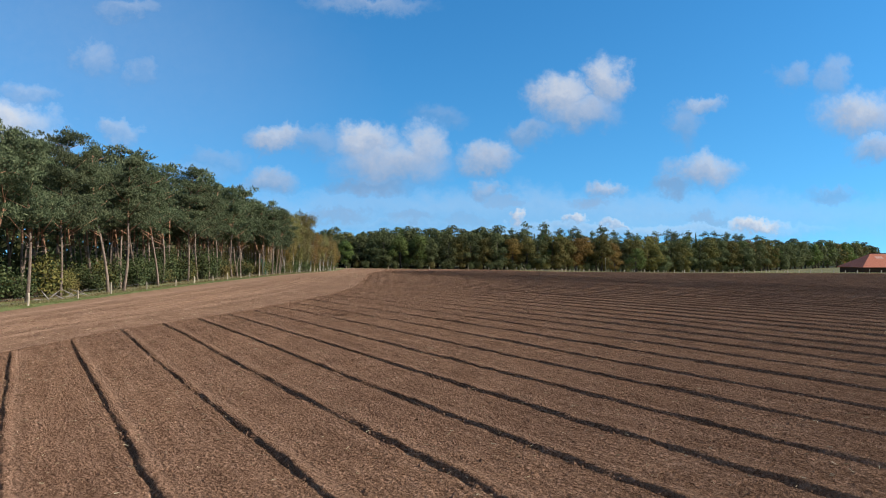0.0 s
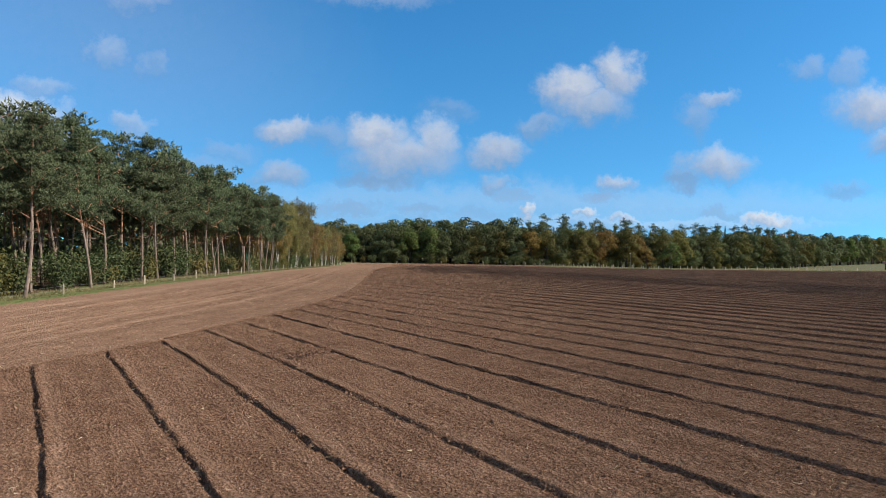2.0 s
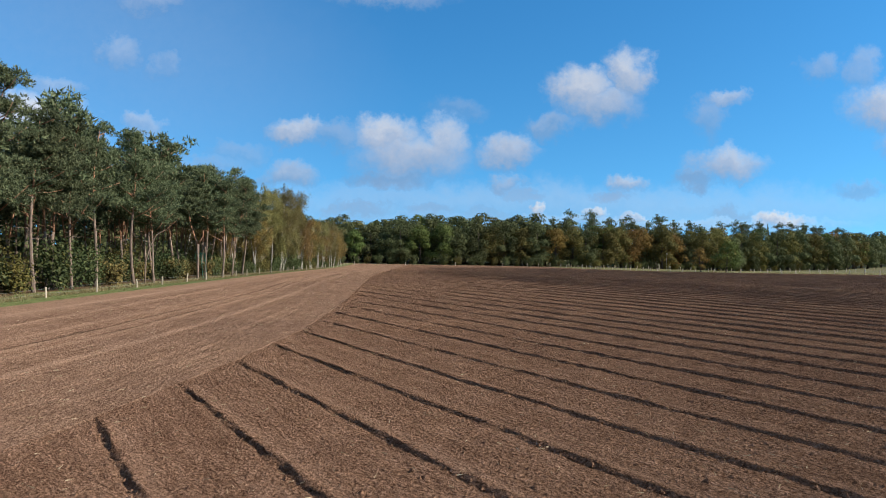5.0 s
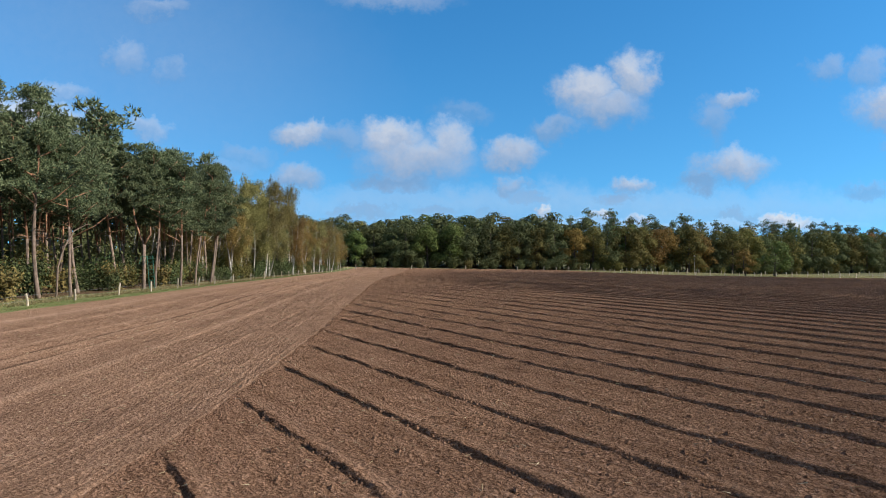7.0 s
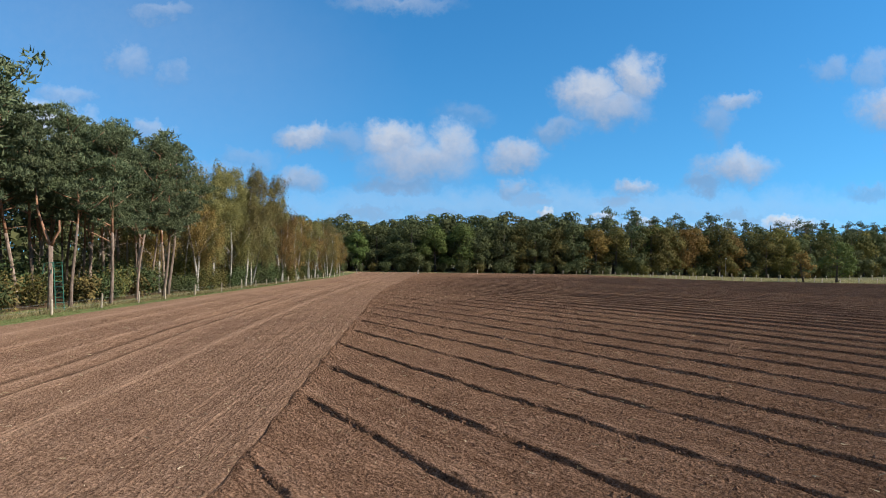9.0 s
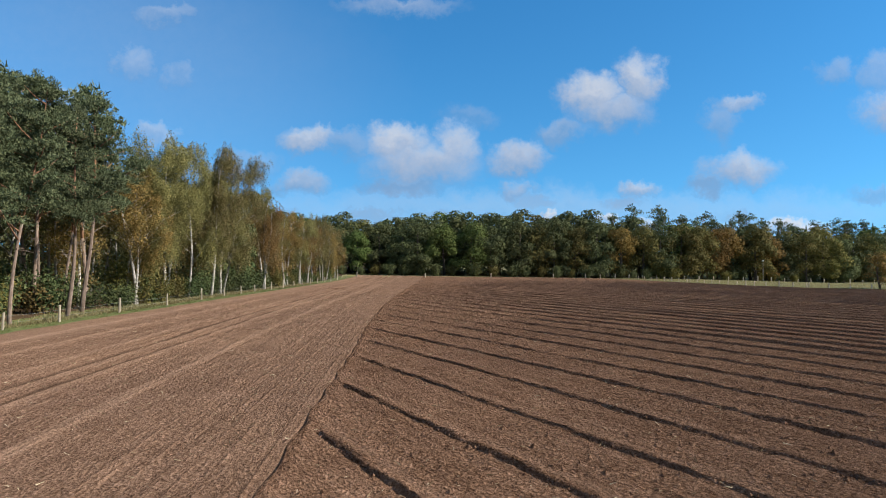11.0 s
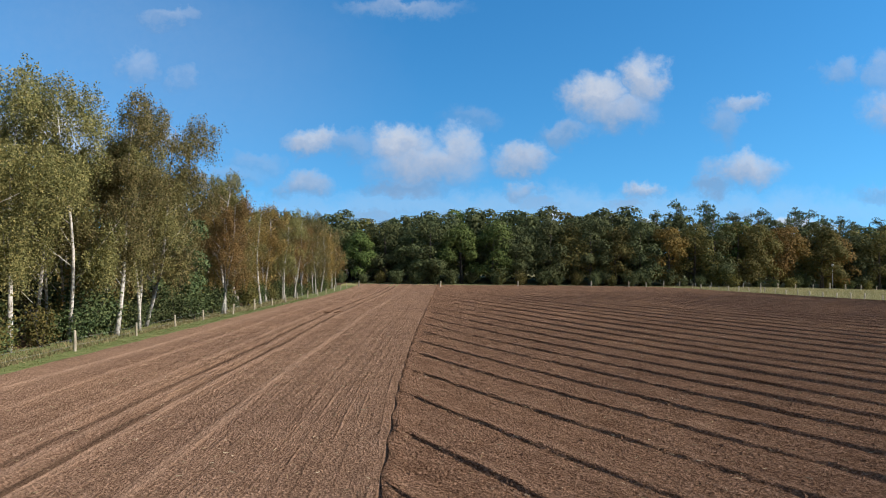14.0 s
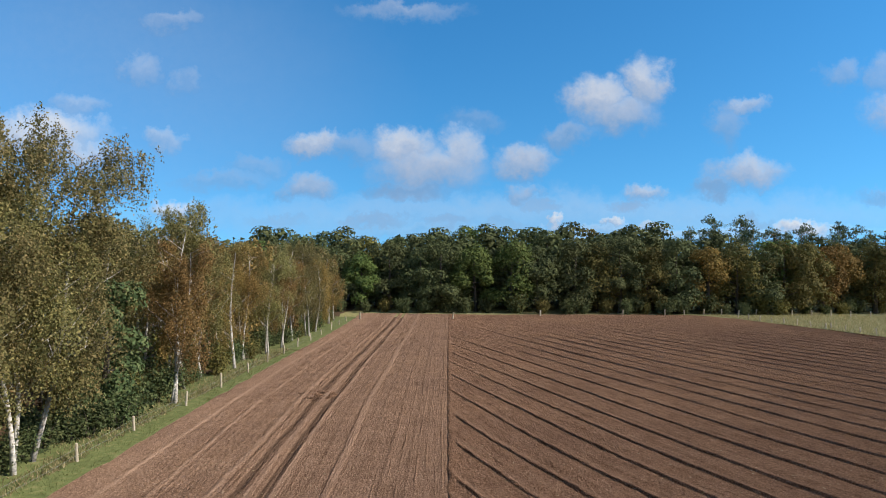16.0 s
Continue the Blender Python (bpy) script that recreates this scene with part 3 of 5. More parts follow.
def build_main_field():
    """The worked soil of the main field: between two furrows one sown strip, its own mesh, with a ditch, a ridge and drill lines."""
    field = tagged(new("field_soil"), "freshly drilled brown soil field with parallel furrows", "field", kind="structure")
    offs = np.array([-0.30, -0.22, -0.15, -0.10, -0.06, -0.02, 0.02, 0.06, 0.11, 0.17, 0.25, 0.36, 0.50, 0.65, 0.80, 0.95, 1.10, 1.25, 1.40, 1.55, 1.70, 1.85, 2.0, 2.2])
    height = np.interp(offs, [-0.30, -0.15, -0.10, -0.04, 0.02, 0.08, 0.16, 0.28, 0.5], [0, -0.004, -0.035, -0.048, 0.034, 0.053, 0.041, 0.02, 0])
    lines = np.where(offs > 0.4, np.where(np.arange(len(offs)) % 2 == 0, 0.018, -0.018), 0.0)
    lines[-1] = 0.0
    wild = np.where(np.abs(offs) < 0.3, 0.017, 0.019)
    for k in range(-24, 88):
        near = -4 < k < 41
        cols = np.arange(len(offs)) if near else np.array([0, 2, 4, 6, 8, 10, 12, 17, 23])
        across, H, ln, wd = offs[cols], height[cols], lines[cols], wild[cols]
        width = np.interp(k + 1, FURROW_K, FURROW_X) - np.interp(k, FURROW_K, FURROW_X)
        # from where this strip meets the headland or the far end, down to the near end of the field or its right side
        ys = np.arange(-58.0, 266.0, 0.25)
        x_mid = furrow_x(k, ys)
        inside = (x_mid > head_x(ys) - 4.0) & (ys < field_end(x_mid) + 2) & (x_mid < np.interp(ys, SIDE_Y, SIDE_X) + 3)
        if not inside.any():
            continue
        y0, y1 = ys[inside].min(), ys[inside].max()
        if near:
            fine = min(y1 - y0, 38.0)
            run = np.concatenate([np.arange(0, fine, 0.15), np.arange(fine, y1 - y0, 0.7), [y1 - y0]])
        else:
            fine, run = 0.0, np.linspace(0, y1 - y0, 160)
        y = y1 - run
        n, m = len(y), len(across)
        slope = side_slope(y)
        A = np.where(across[:, None] < 0.45, across[:, None] * np.ones(n), 0.45 + (across[:, None] - 0.45) * ((width / slope - 0.75)[None] / 1.75))
        wob = (0.03 * np.sin(y * 0.31 + k) + 0.015 * np.sin(y * 1.4 + 2 * k))[None] * np.where((across > -0.29) & (across < 2.1), 1.0, 0.0)[:, None]
        ragged = rng.normal(0, 1, (m, n)) * (np.where(np.abs(across) < 0.2, 0.02, 0.02))[:, None] * np.where((across > -0.29) & (across < 2.1), 1.0, 0.0)[:, None]
        X = furrow_x(k, y)[None] + (A + wob + ragged) * slope[None]
        Y = np.repeat(y[None], m, 0)
        # the strip stops at the headland, the far end and the side
        lim = head_x(y)[None] - 0.14 + 0.05 * np.sin(y * 2.3)[None]
        X = np.maximum(X, lim)
        X = np.minimum(X, np.interp(y, SIDE_Y, SIDE_X)[None])
        open_end = np.clip((field_end(X) - Y - 9) / 6.0, 0, 1) * np.clip((X - lim) / 0.7, 0, 1)
        swell = np.interp(np.arange(n), np.arange(0, n + 6, 6), 1 + rng.normal(0, 0.17, len(np.arange(0, n + 6, 6))))
        rough = rng.normal(0, 1, (m, n))
        rough = rough + 0.6 * (np.roll(rough, 1, 1) + np.roll(rough, -1, 1)) + 0.4 * np.roll(rough, 1, 0)
        edge = np.where((across > -0.29) & (across < 2.1), 1.0, 0.0)[:, None]
        bank = (H[:, None] * rng.uniform(0.9, 1.15) * (swell * np.interp(run, [20, 45], [1.0, 1.8]))[None] + ln[:, None] * (0.6 + 0.6 * np.sin(y * 0.5 + k)[None])) * open_end
        Z = gz(X, Y) + 0.05 + bank + rough * wd[:, None] * np.where(run < fine, 0.62, 0.25)[None] * edge * np.clip((X - lim) / 0.2, 0, 1)
        # a low bank along the seam with the headland
        Z = Z + 0.075 * np.exp(-((X - lim - 0.16) / 0.13) ** 2) * np.interp(y, [62, 85], [0, 1])[None]
        low = Y > field_end(X)
        Z = np.where(low, gz(X, Y) - 0.5, Z)
        pressed = (0.5 * np.exp(-((across - 0.3) / 0.14) ** 2))[:, None] * rng.uniform(0.4, 1.0, (m, n)) * open_end
        me = sheet("strip", X, Y, Z, SOIL, {"pressed": pressed, "across": A + k * GAP, "along": np.repeat((run * slope)[None], m, 0)}, True)
        part("sown_strip", me, field)
    return field


def build_headland():
    """The strip beside the wood, worked lengthwise, with wheel tracks."""
    ys = np.arange(-58, 257, 1.1)
    drill = [(float(p), float(h)) for p, h in zip(np.cumsum(rng.uniform(0.28, 0.55, 40)), rng.uniform(0.008, 0.024, 40))]
    marks = [(0.12, -0.05, 0.07), (3.0, 0.03, 0.12), (5.3, 0.06, 0.18), (7.5, 0.05, 0.14), (7.95, -0.085, 0.2), (9.1, -0.09, 0.22), (9.65, 0.03, 0.1), (8.5, 0.05, 0.14),
             (10.1, 0.06, 0.15), (12.7, 0.05, 0.12), (14.9, 0.05, 0.13)]
    # lengthwise lines of darker soil colour: place, half width, strength
    dark_lines = [(2.0, 0.06, 0.3), (4.2, 0.06, 0.3), (6.3, 0.06, 0.3), (7.98, 0.15, 0.85), (9.13, 0.16, 0.85), (11.2, 0.06, 0.3)]
    cuts = sorted(set(np.round(np.concatenate([np.arange(0, 17.2, 0.11), np.array([p + e for p, _ in drill for e in (-0.07, 0, 0.05)])] + [np.array([c - w * 1.25, c - w, c - w * 0.7, c, c + w * 0.7, c + w, c + w * 1.25]) for c, _, w in marks + [(p, 0, w) for p, w, _ in dark_lines]]), 3)))
    cuts = [c for c in cuts if 0 <= c <= 17.0]
    cuts = [c for c, d in zip(cuts, cuts[1:] + [99]) if d - c > 0.018] + [17.3]
    hx, ex = head_x(ys), edge_x(ys)
    verts, tones, line_darks = [], [], []
    for c in cuts:
        # the wheel tracks keep their own line while the seam beside them swings out
        shift = c + (np.interp(ys, [43, 60, 90, 101, 150, 175, 230], [0.92, 0.87, 0.86, 0.95, 1.0, 1.08, 1.1]) - 1) * c * (1 - (c / 17.3) ** 4)
        x = hx + (ex - hx) * shift / 17.3 + 0.06 * np.sin(ys * 0.21 + c) * (0.3 < c < 16.8)
        z = gz(x, ys) + rng.normal(0, 0.004, len(ys)) + 0.05 - 0.05 * max(0, c - 16.6) / 0.7
        for p, h in drill:
            z = z + h * max(0.0, 1 - abs(c - p) / 0.075) * (1 + 0.45 * np.sin(ys * 0.9 + 5 * p)) * (1.0 if c < 13.5 else 0.35)
        tone_c = np.zeros(len(ys)) + 0.05 + 0.25 * min(1, max(0, (c - 13.2) / 1.5))
        for p, h, w in marks:
            tone_c += (0.45 if h > 0.045 else 0.0) * math.exp(-((c - p) / w) ** 4) * rng.uniform(0.6, 1.0, len(ys))
            z = z + h * math.exp(-((c - p) / w) ** 4) * (1 + 0.3 * np.sin(ys * 1.1 + p) * np.sin(ys * 0.37) + rng.normal(0, 0.12, len(ys)))
        verts.append(np.stack([x, ys, z], 1))
        tones.append(tone_c)
        line_darks.append(sum(a * math.exp(-((c - p) / w) ** 2) * np.clip(0.9 + 0.15 * np.sin(ys * 0.31 + p * 7) + rng.normal(0, 0.12, len(ys)), 0, 1.1) for p, w, a in dark_lines))
    n, m = len(ys), len(cuts)
    i, j = np.meshgrid(np.arange(m - 1), np.arange(n - 1), indexing="ij")
    q = (i * n + j).ravel()
    faces = np.stack([q, q + n, q + n + 1, q + 1], 1)
    me = mesh_from("headland", np.concatenate(verts), faces[:, ::-1], SOIL_HEAD)
    me.attributes.new("pressed", "FLOAT", "POINT").data.foreach_set("value", np.concatenate(tones).astype(np.float32))
    me.attributes.new("line_dark", "FLOAT", "POINT").data.foreach_set("value", np.concatenate(line_darks).astype(np.float32))
    me.attributes.new("across", "FLOAT", "POINT").data.foreach_set("value", np.repeat(np.array(cuts, dtype=np.float32), n))
    me.attributes.new("along", "FLOAT", "POINT").data.foreach_set("value", np.tile(ys.astype(np.float32), m))
    return tagged(new("headland_soil", me), "brown soil headland with tractor wheel tracks beside the wood", "field", kind="structure")


def build_ground():
    """One sheet to the horizon; it runs a little lower beneath the worked soil."""
    def axis(lo, hi, step, reach):
        out = list(np.arange(lo, hi + 0.1, step))
        a, b, d = lo, hi, step
        while b < reach:
            d *= 1.5
            a, b = a - d, b + d
            out = [a] + out + [b]
        return np.array(out)
    xs, ys = axis(-80, 150, 4.0, 4200), axis(-70, 330, 4.0, 4200)
    X, Y = np.meshgrid(xs, ys, indexing="ij")
    Z = gz(X, Y)
    inside = (X > edge_x(Y) + 1.0) & (Y < 248) & (X < np.interp(Y, [-70, 128, 168, 187, 193, 200, 252], [240, 225, 118, 66, 46, 38, 29])) & (Y > -56)
    Z = Z - np.where(inside, 0.45, 0.0) + np.where(np.abs(X) + np.abs(Y) > 900, -2.0, 0.0)
    n, m = len(ys), len(xs)
    i, j = np.meshgrid(np.arange(m - 1), np.arange(n - 1), indexing="ij")
    q = (i * n + j).ravel()
    me = mesh_from("ground", np.stack([X.ravel(), Y.ravel(), Z.ravel()], 1), np.stack([q, q + n, q + n + 1, q + 1], 1), GROUND)
    tagged(new("ground", me), "short meadow grass, green and straw-coloured", "grass", kind="structure")
    ys1 = np.arange(-58, 250, 1.5)
    verts = []
    for c in np.linspace(0, 1, 7):
        x = edge_x(ys1) + 0.25 + 0.12 * np.sin(ys1 * 1.3) + 0.06 * np.sin(ys1 * 3.1) + (fence_x(ys1) - 4.2 - edge_x(ys1) - 0.25) * c
        verts.append(np.stack([x, ys1, gz(x, ys1) + (0.02 if c < 0.05 else 0.055) + rng.normal(0, 0.012, len(ys1))], 1))
    n, m = len(ys1), 7
    i, j = np.meshgrid(np.arange(m - 1), np.arange(n - 1), indexing="ij")
    q = (i * n + j).ravel()
    me = mesh_from("verge", np.concatenate(verts), np.stack([q, q + 1, q + n + 1, q + n], 1), VERGE)
    tagged(new("verge", me), "strip of short green grass beside the soil", "grass", kind="structure")
    ys2 = np.arange(-60, 420, 3.0)
    cols = np.array([0.0, 0.6, 2, 5, 12, 30, 60, 120])
    verts = []
    for c in cols:
        x = fence_x(np.minimum(ys2, 240)) - 3.0 - c - 0.5 * np.sin(ys2 * 0.4) * (c < 1)
        verts.append(np.stack([x, ys2, gz(x, ys2) + np.where(c < 0.1, -0.05, 0.09) + 0.05 * np.sin(ys2 * 0.9 + c)], 1))
    n, m = len(ys2), len(cols)
    i, j = np.meshgrid(np.arange(m - 1), np.arange(n - 1), indexing="ij")
    q = (i * n + j).ravel()
    me = mesh_from("floor", np.concatenate(verts), np.stack([q, q + 1, q + n + 1, q + n], 1), LITTER)
    tagged(new("forest_floor", me), "brown leaf litter under the trees", "ground", kind="structure")


build_ground()
build_main_field()
build_headland()


# ---------------------------------------------------------------- trees
def thing(name, label, category, group=""):
    ob = new(name)
    ob.empty_display_size = 0.3
    return tagged(ob, label, category, group)


def bent_trunk(r, h, r0, bend, segs=7, lean=0.0):
    pts, x, y = [], 0.0, 0.0
    ax, ay = r.normal(0, bend), r.normal(0, bend)
    ph = r.uniform(0, 6.28)
    for i in range(segs + 1):
        t = i / segs
        pts.append((ax * t + bend * 0.5 * math.sin(4 * t + ph) + lean * t, ay * t + bend * 0.4 * math.sin(5 * t + ph * 2), h * t - (0.25 if i == 0 else 0)))
    rad = [r0 * (1.25 if i == 0 else 1.0 - 0.8 * i / segs) for i in range(segs + 1)]
    return pts, rad


def along(pts, t):
    f = min(max(t, 0), 0.999) * (len(pts) - 1)
    i = int(f)
    a, b = Vector(pts[i]), Vector(pts[i + 1])
    return a.lerp(b, f - i)


def make_pine(seed, h, clumps, tris, low, name="pine_tree", forked=False, red=0.45):
    r = np.random.default_rng(seed)
    ob = thing(name, "Scots pine with a bare trunk and dark green crown", "tree", "pines of the wood")
    pts, rad = bent_trunk(r, h * 0.93, r.uniform(0.12, 0.17), 0.8, 9)
    cut = 1 + int(len(pts) * (red - r.uniform(0, 0.1)))
    tv, tf = tube(pts[:cut + 1], rad[:cut + 1], 7)
    uv_, uf_ = tube(pts[cut:], rad[cut:], 7)
    limbs, tips = [], []
    for i in range(17):
        t = low + (0.97 - low) * (i + r.uniform(0, 1)) / 17
        p = along(pts, t)
        w, L = r.uniform(0, 6.28), r.uniform(1.4, 3.2) * (1.3 - 0.75 * (t - low) / (1 - low))
        d = Vector((math.cos(w), math.sin(w), r.uniform(0.1, 0.7)))
        q = p + d * L * 0.55 + Vector((0, 0, r.uniform(-0.1, 0.25)))
        e = p + d * L + Vector((0, 0, r.uniform(0, 0.5)))
        limbs.append(tube([p, q, e], [0.06, 0.04, 0.015], 4 if tris > 20 else 3))
        tips.append((p, q, e))
    stubs = []
    for i in range(5):
        t = r.uniform(0.3, low)
        p = along(pts, t)
        w = r.uniform(0, 6.28)
        e = p + Vector((math.cos(w), math.sin(w), r.uniform(-0.2, 0.4))) * r.uniform(0.4, 1.3)
        stub = tube([p, (p + e) / 2 + Vector((0, 0, 0.06)), e], [0.035, 0.025, 0.01], 4)
        (stubs if t * (len(pts) - 1) < cut else limbs).append(stub)
    top = gather([(uv_, uf_)] + limbs)
    part("trunk", mesh_from("trunk", *gather([(tv, tf)] + stubs), BARK_GREY, True), ob, "grey-brown furrowed lower trunk")
    part("upper_trunk", mesh_from("upper_trunk", *top, BARK_RED, True), ob, "orange upper trunk with limbs")
    pads = []
    for p, q, e in tips:
        for u in (0.45, 0.75, 1.02):
            pads.append((np.array(p.lerp(e, u)) + r.normal(0, (0.35, 0.35, 0.25)), r.uniform(0.75, 1.35)))
    for i in range(14):
        t = low + 0.12 + (1.03 - low - 0.12) * (i + r.uniform(0, 1)) / 14
        w, rr = r.uniform(0, 6.28), r.uniform(0.1, 1.5) * (1.1 - 0.85 * max(0, t - low) / (1 - low))
        pads.append((np.array(along(pts, t)) + np.array((math.cos(w) * rr, math.sin(w) * rr, max(0, t - 0.999) * h)), r.uniform(0.8, 1.3)))
    v, f = needle_pads(pads, clumps * tris, r, min(0.48, 0.235 * (20000 / (clumps * tris)) ** 0.42))
    part("crown", mesh_from("crown", v, f, PINE_NEEDLES), ob)
    return ob


def needle_pads(pads, count, r, size):
    """Needle tufts on rounded pads, thick on the upper side and open below."""
    wgt = np.array([q[1] ** 2 for q in pads])
    tufts = max(len(pads) * 11, 60)
    k = r.choice(len(pads), size=tufts, p=wgt / wgt.sum())
    c, rr = np.array([pads[i][0] for i in k]), np.array([pads[i][1] for i in k])
    d = r.normal(size=c.shape)
    d /= np.linalg.norm(d, axis=1)[:, None]
    d[:, 2] = np.where(d[:, 2] < -0.2, -d[:, 2], d[:, 2])
    tc = c + d * (rr * r.uniform(0.45, 1.05, tufts))[:, None] * np.array((1, 1, 0.7))
    tr = rr * r.uniform(0.22, 0.42, tufts)
    q = r.integers(tufts, size=count)
    e = r.normal(size=(count, 3))
    e /= np.linalg.norm(e, axis=1)[:, None]
    e[:, 2] = np.where(e[:, 2] < -0.45, -e[:, 2], e[:, 2])
    cen = tc[q] + e * (tr[q] * r.uniform(0.3, 1.0, count) ** 0.5)[:, None]
    return leaves(cen, size, r, e + d[q] * 0.4 + np.array((0, 0, 0.3)), 0.34, 0.7)


def make_forked_pine(seed, h):
    """A pine whose trunk divides low into two limbs."""
    r = np.random.default_rng(seed)
    ob = thing("pine_tree", "forked pine with two pale limbs low on the trunk", "tree", "pines of the wood")
    low_part = tube([(0, 0, -0.25), (0.03, 0, 2.0), (0.05, 0, 4.4)], [0.18, 0.145, 0.15], 8)
    a_pts = [(0.05, 0, 4.3), (-0.4, 0.1, 5.2), (-1.0, 0.2, 6.8), (-1.3, 0.3, h - 4.5)]
    b_pts = [(0.05, 0, 4.3), (0.4, -0.1, 4.9), (0.72, -0.1, 5.4), (0.7, -0.1, 6.1)]
    part("trunk", mesh_from("trunk", *low_part, BARK_GREY, True), ob, "grey lower trunk")
    part("limb", mesh_from("limb", *tube(a_pts, [0.115, 0.1, 0.085, 0.03], 7), BARK_RED, True), ob, "long pale orange limb")
    part("limb", mesh_from("limb", *tube(b_pts, [0.105, 0.09, 0.08, 0.06], 7), BARK_RED, True), ob, "short broken orange limb")
    pads = [(np.array((-1.0 + r.normal(0, 1.3), 0.3 + r.normal(0, 1.3), h - 3.6 + r.normal(0, 1.7))), r.uniform(0.55, 0.95)) for _ in range(60)]
    v, f = needle_pads(pads, 18000, r, 0.24)
    part("crown", mesh_from("crown", v, f, PINE_NEEDLES), ob)
    return ob


def make_birch(seed, h, strands, per, mat, label, stems=1, wide=1.9, low=0.22, size=0.11):
    r = np.random.default_rng(seed)
    ob = thing("birch_tree", label, "tree", "birches at the wood's edge")
    crown = []
    for s in range(stems):
        hh = h * (1 - 0.12 * s)
        pts, rad = bent_trunk(r, hh * 0.9, r.uniform(0.1, 0.15), 0.6, 8, r.uniform(0.3, 1.4) * (1 if s else -0.4))
        if s:
            pts = [(x + 0.35 * s, y + 0.1, z) for x, y, z in pts]
        pieces = [tube(pts, rad, 7)]
        for i in range(16):
            t = low + 0.05 + (0.97 - low) * (i + r.uniform(0, 1)) / 16
            p, w = along(pts, t), r.uniform(0, 6.28)
            L = wide * r.uniform(0.5, 1.05) * (1.15 - 0.6 * t)
            e = p + Vector((math.cos(w) * L, math.sin(w) * L, L * r.uniform(0.7, 1.3) * (1.25 - 0.75 * t)))
            q = p.lerp(e, 0.5) + Vector((0, 0, 0.15))
            q = q + Vector((r.normal(0, 0.15), r.normal(0, 0.15), 0))
            pieces.append(tube([p, q, e], [0.026, 0.014, 0.004], 4))
            crown.append((p, q, e))
        part("trunk", mesh_from("trunk", *gather(pieces), BARK_BIRCH, True), ob, "white peeling trunk with dark scars")
    cen = []
    bunches = []
    for i in range(max(36, strands // 15)):
        p, q, e = crown[r.integers(len(crown))]
        bunches.append(np.array(p.lerp(e, r.uniform(0.3, 1.1))) + r.normal(0, (0.6, 0.6, 0.45)))
    for i in range(strands):
        c = bunches[r.integers(len(bunches))] + r.normal(0, (0.3, 0.3, 0.26))
        sway = r.normal(0, 0.22, 2)
        L = r.uniform(0.5, 1.7)
        t = np.linspace(0, 1, per)
        st = c + np.stack([sway[0] * t, sway[1] * t, -L * t ** 1.15 + 0.25], 1)
        cen.append(st + r.normal(0, 0.085, st.shape))
    cen = np.concatenate(cen)
    cen = cen[cen[:, 2] > low * h * r.uniform(0.5, 1.1, len(cen))]
    out = cen * np.array((1, 1, 0)) / (np.linalg.norm(cen[:, :2], axis=1)[:, None] + 0.3) + np.array((0, 0, 0.25))
    v, f = leaves(cen, size, r, None, 0.75, 1.0, out, 0.8)
    part("crown", mesh_from("crown", v, f, mat), ob)
    return ob


def make_oak(seed, h, wide, count, size, mat, label, name="oak_tree", low=0.08, group="far edge of the wood", bark=None, flat=1.0):
    r = np.random.default_rng(seed)
    ob = thing(name, label, "tree", group)
    pts, rad = bent_trunk(r, h * 0.8, 0.028 * h, 0.3, 6)
    pieces = [tube(pts, rad, 7)]
    lobes = []
    for i in range(24):
        t = r.uniform(0.03, 0.95)
        p, w = along(pts, t), r.uniform(0, 6.28)
        reach = wide * (1 - abs(t - 0.42) ** 1.6 * 1.5) * r.uniform(0.55, 1.0)
        e = p + Vector((math.cos(w) * reach * 0.82, math.sin(w) * reach * 0.82, h * r.uniform(0.02, 0.12)))
        pieces.append(tube([p, p.lerp(e, 0.5) + Vector((0, 0, 0.2)), e], [0.012 * h * (1.1 - t), 0.008 * h * (1.1 - t), 0.01], 4))
        lobes.append((np.array(e), wide * r.uniform(0.26, 0.46)))
    lobes.append((np.array((0, 0, h * 0.86)), wide * 0.42))
    part("trunk", mesh_from("trunk", *gather(pieces), bark or BARK_OAK, True), ob)
    k = r.integers(len(lobes), size=count)
    c, rr = np.array([lobes[i][0] for i in k]), np.array([lobes[i][1] for i in k])
    d = r.normal(size=c.shape)
    d /= np.linalg.norm(d, axis=1)[:, None]
    d[:, 2] = np.where((d[:, 2] < -0.35) & (r.uniform(0, 1, count) < 0.75), -d[:, 2], d[:, 2])
    lump = 1 + 0.3 * np.sin(d[:, 0] * 6 + k) * np.sin(d[:, 1] * 6 + 2 * k) * np.cos(d[:, 2] * 5)
    cen = c + d * (rr * lump * r.uniform(0.25, 1, count) ** 0.2)[:, None] * np.array((1, 1, 0.85 * flat))
    keep = cen[:, 2] > low * h * r.uniform(0.6, 1.4, len(cen))
    v, f = leaves(cen[keep], size, r, None, 0.95, 1.0, (d + np.array((0, 0, 0.2)))[keep], 0.3)
    part("crown", mesh_from("crown", v, f, mat), ob)
    return ob


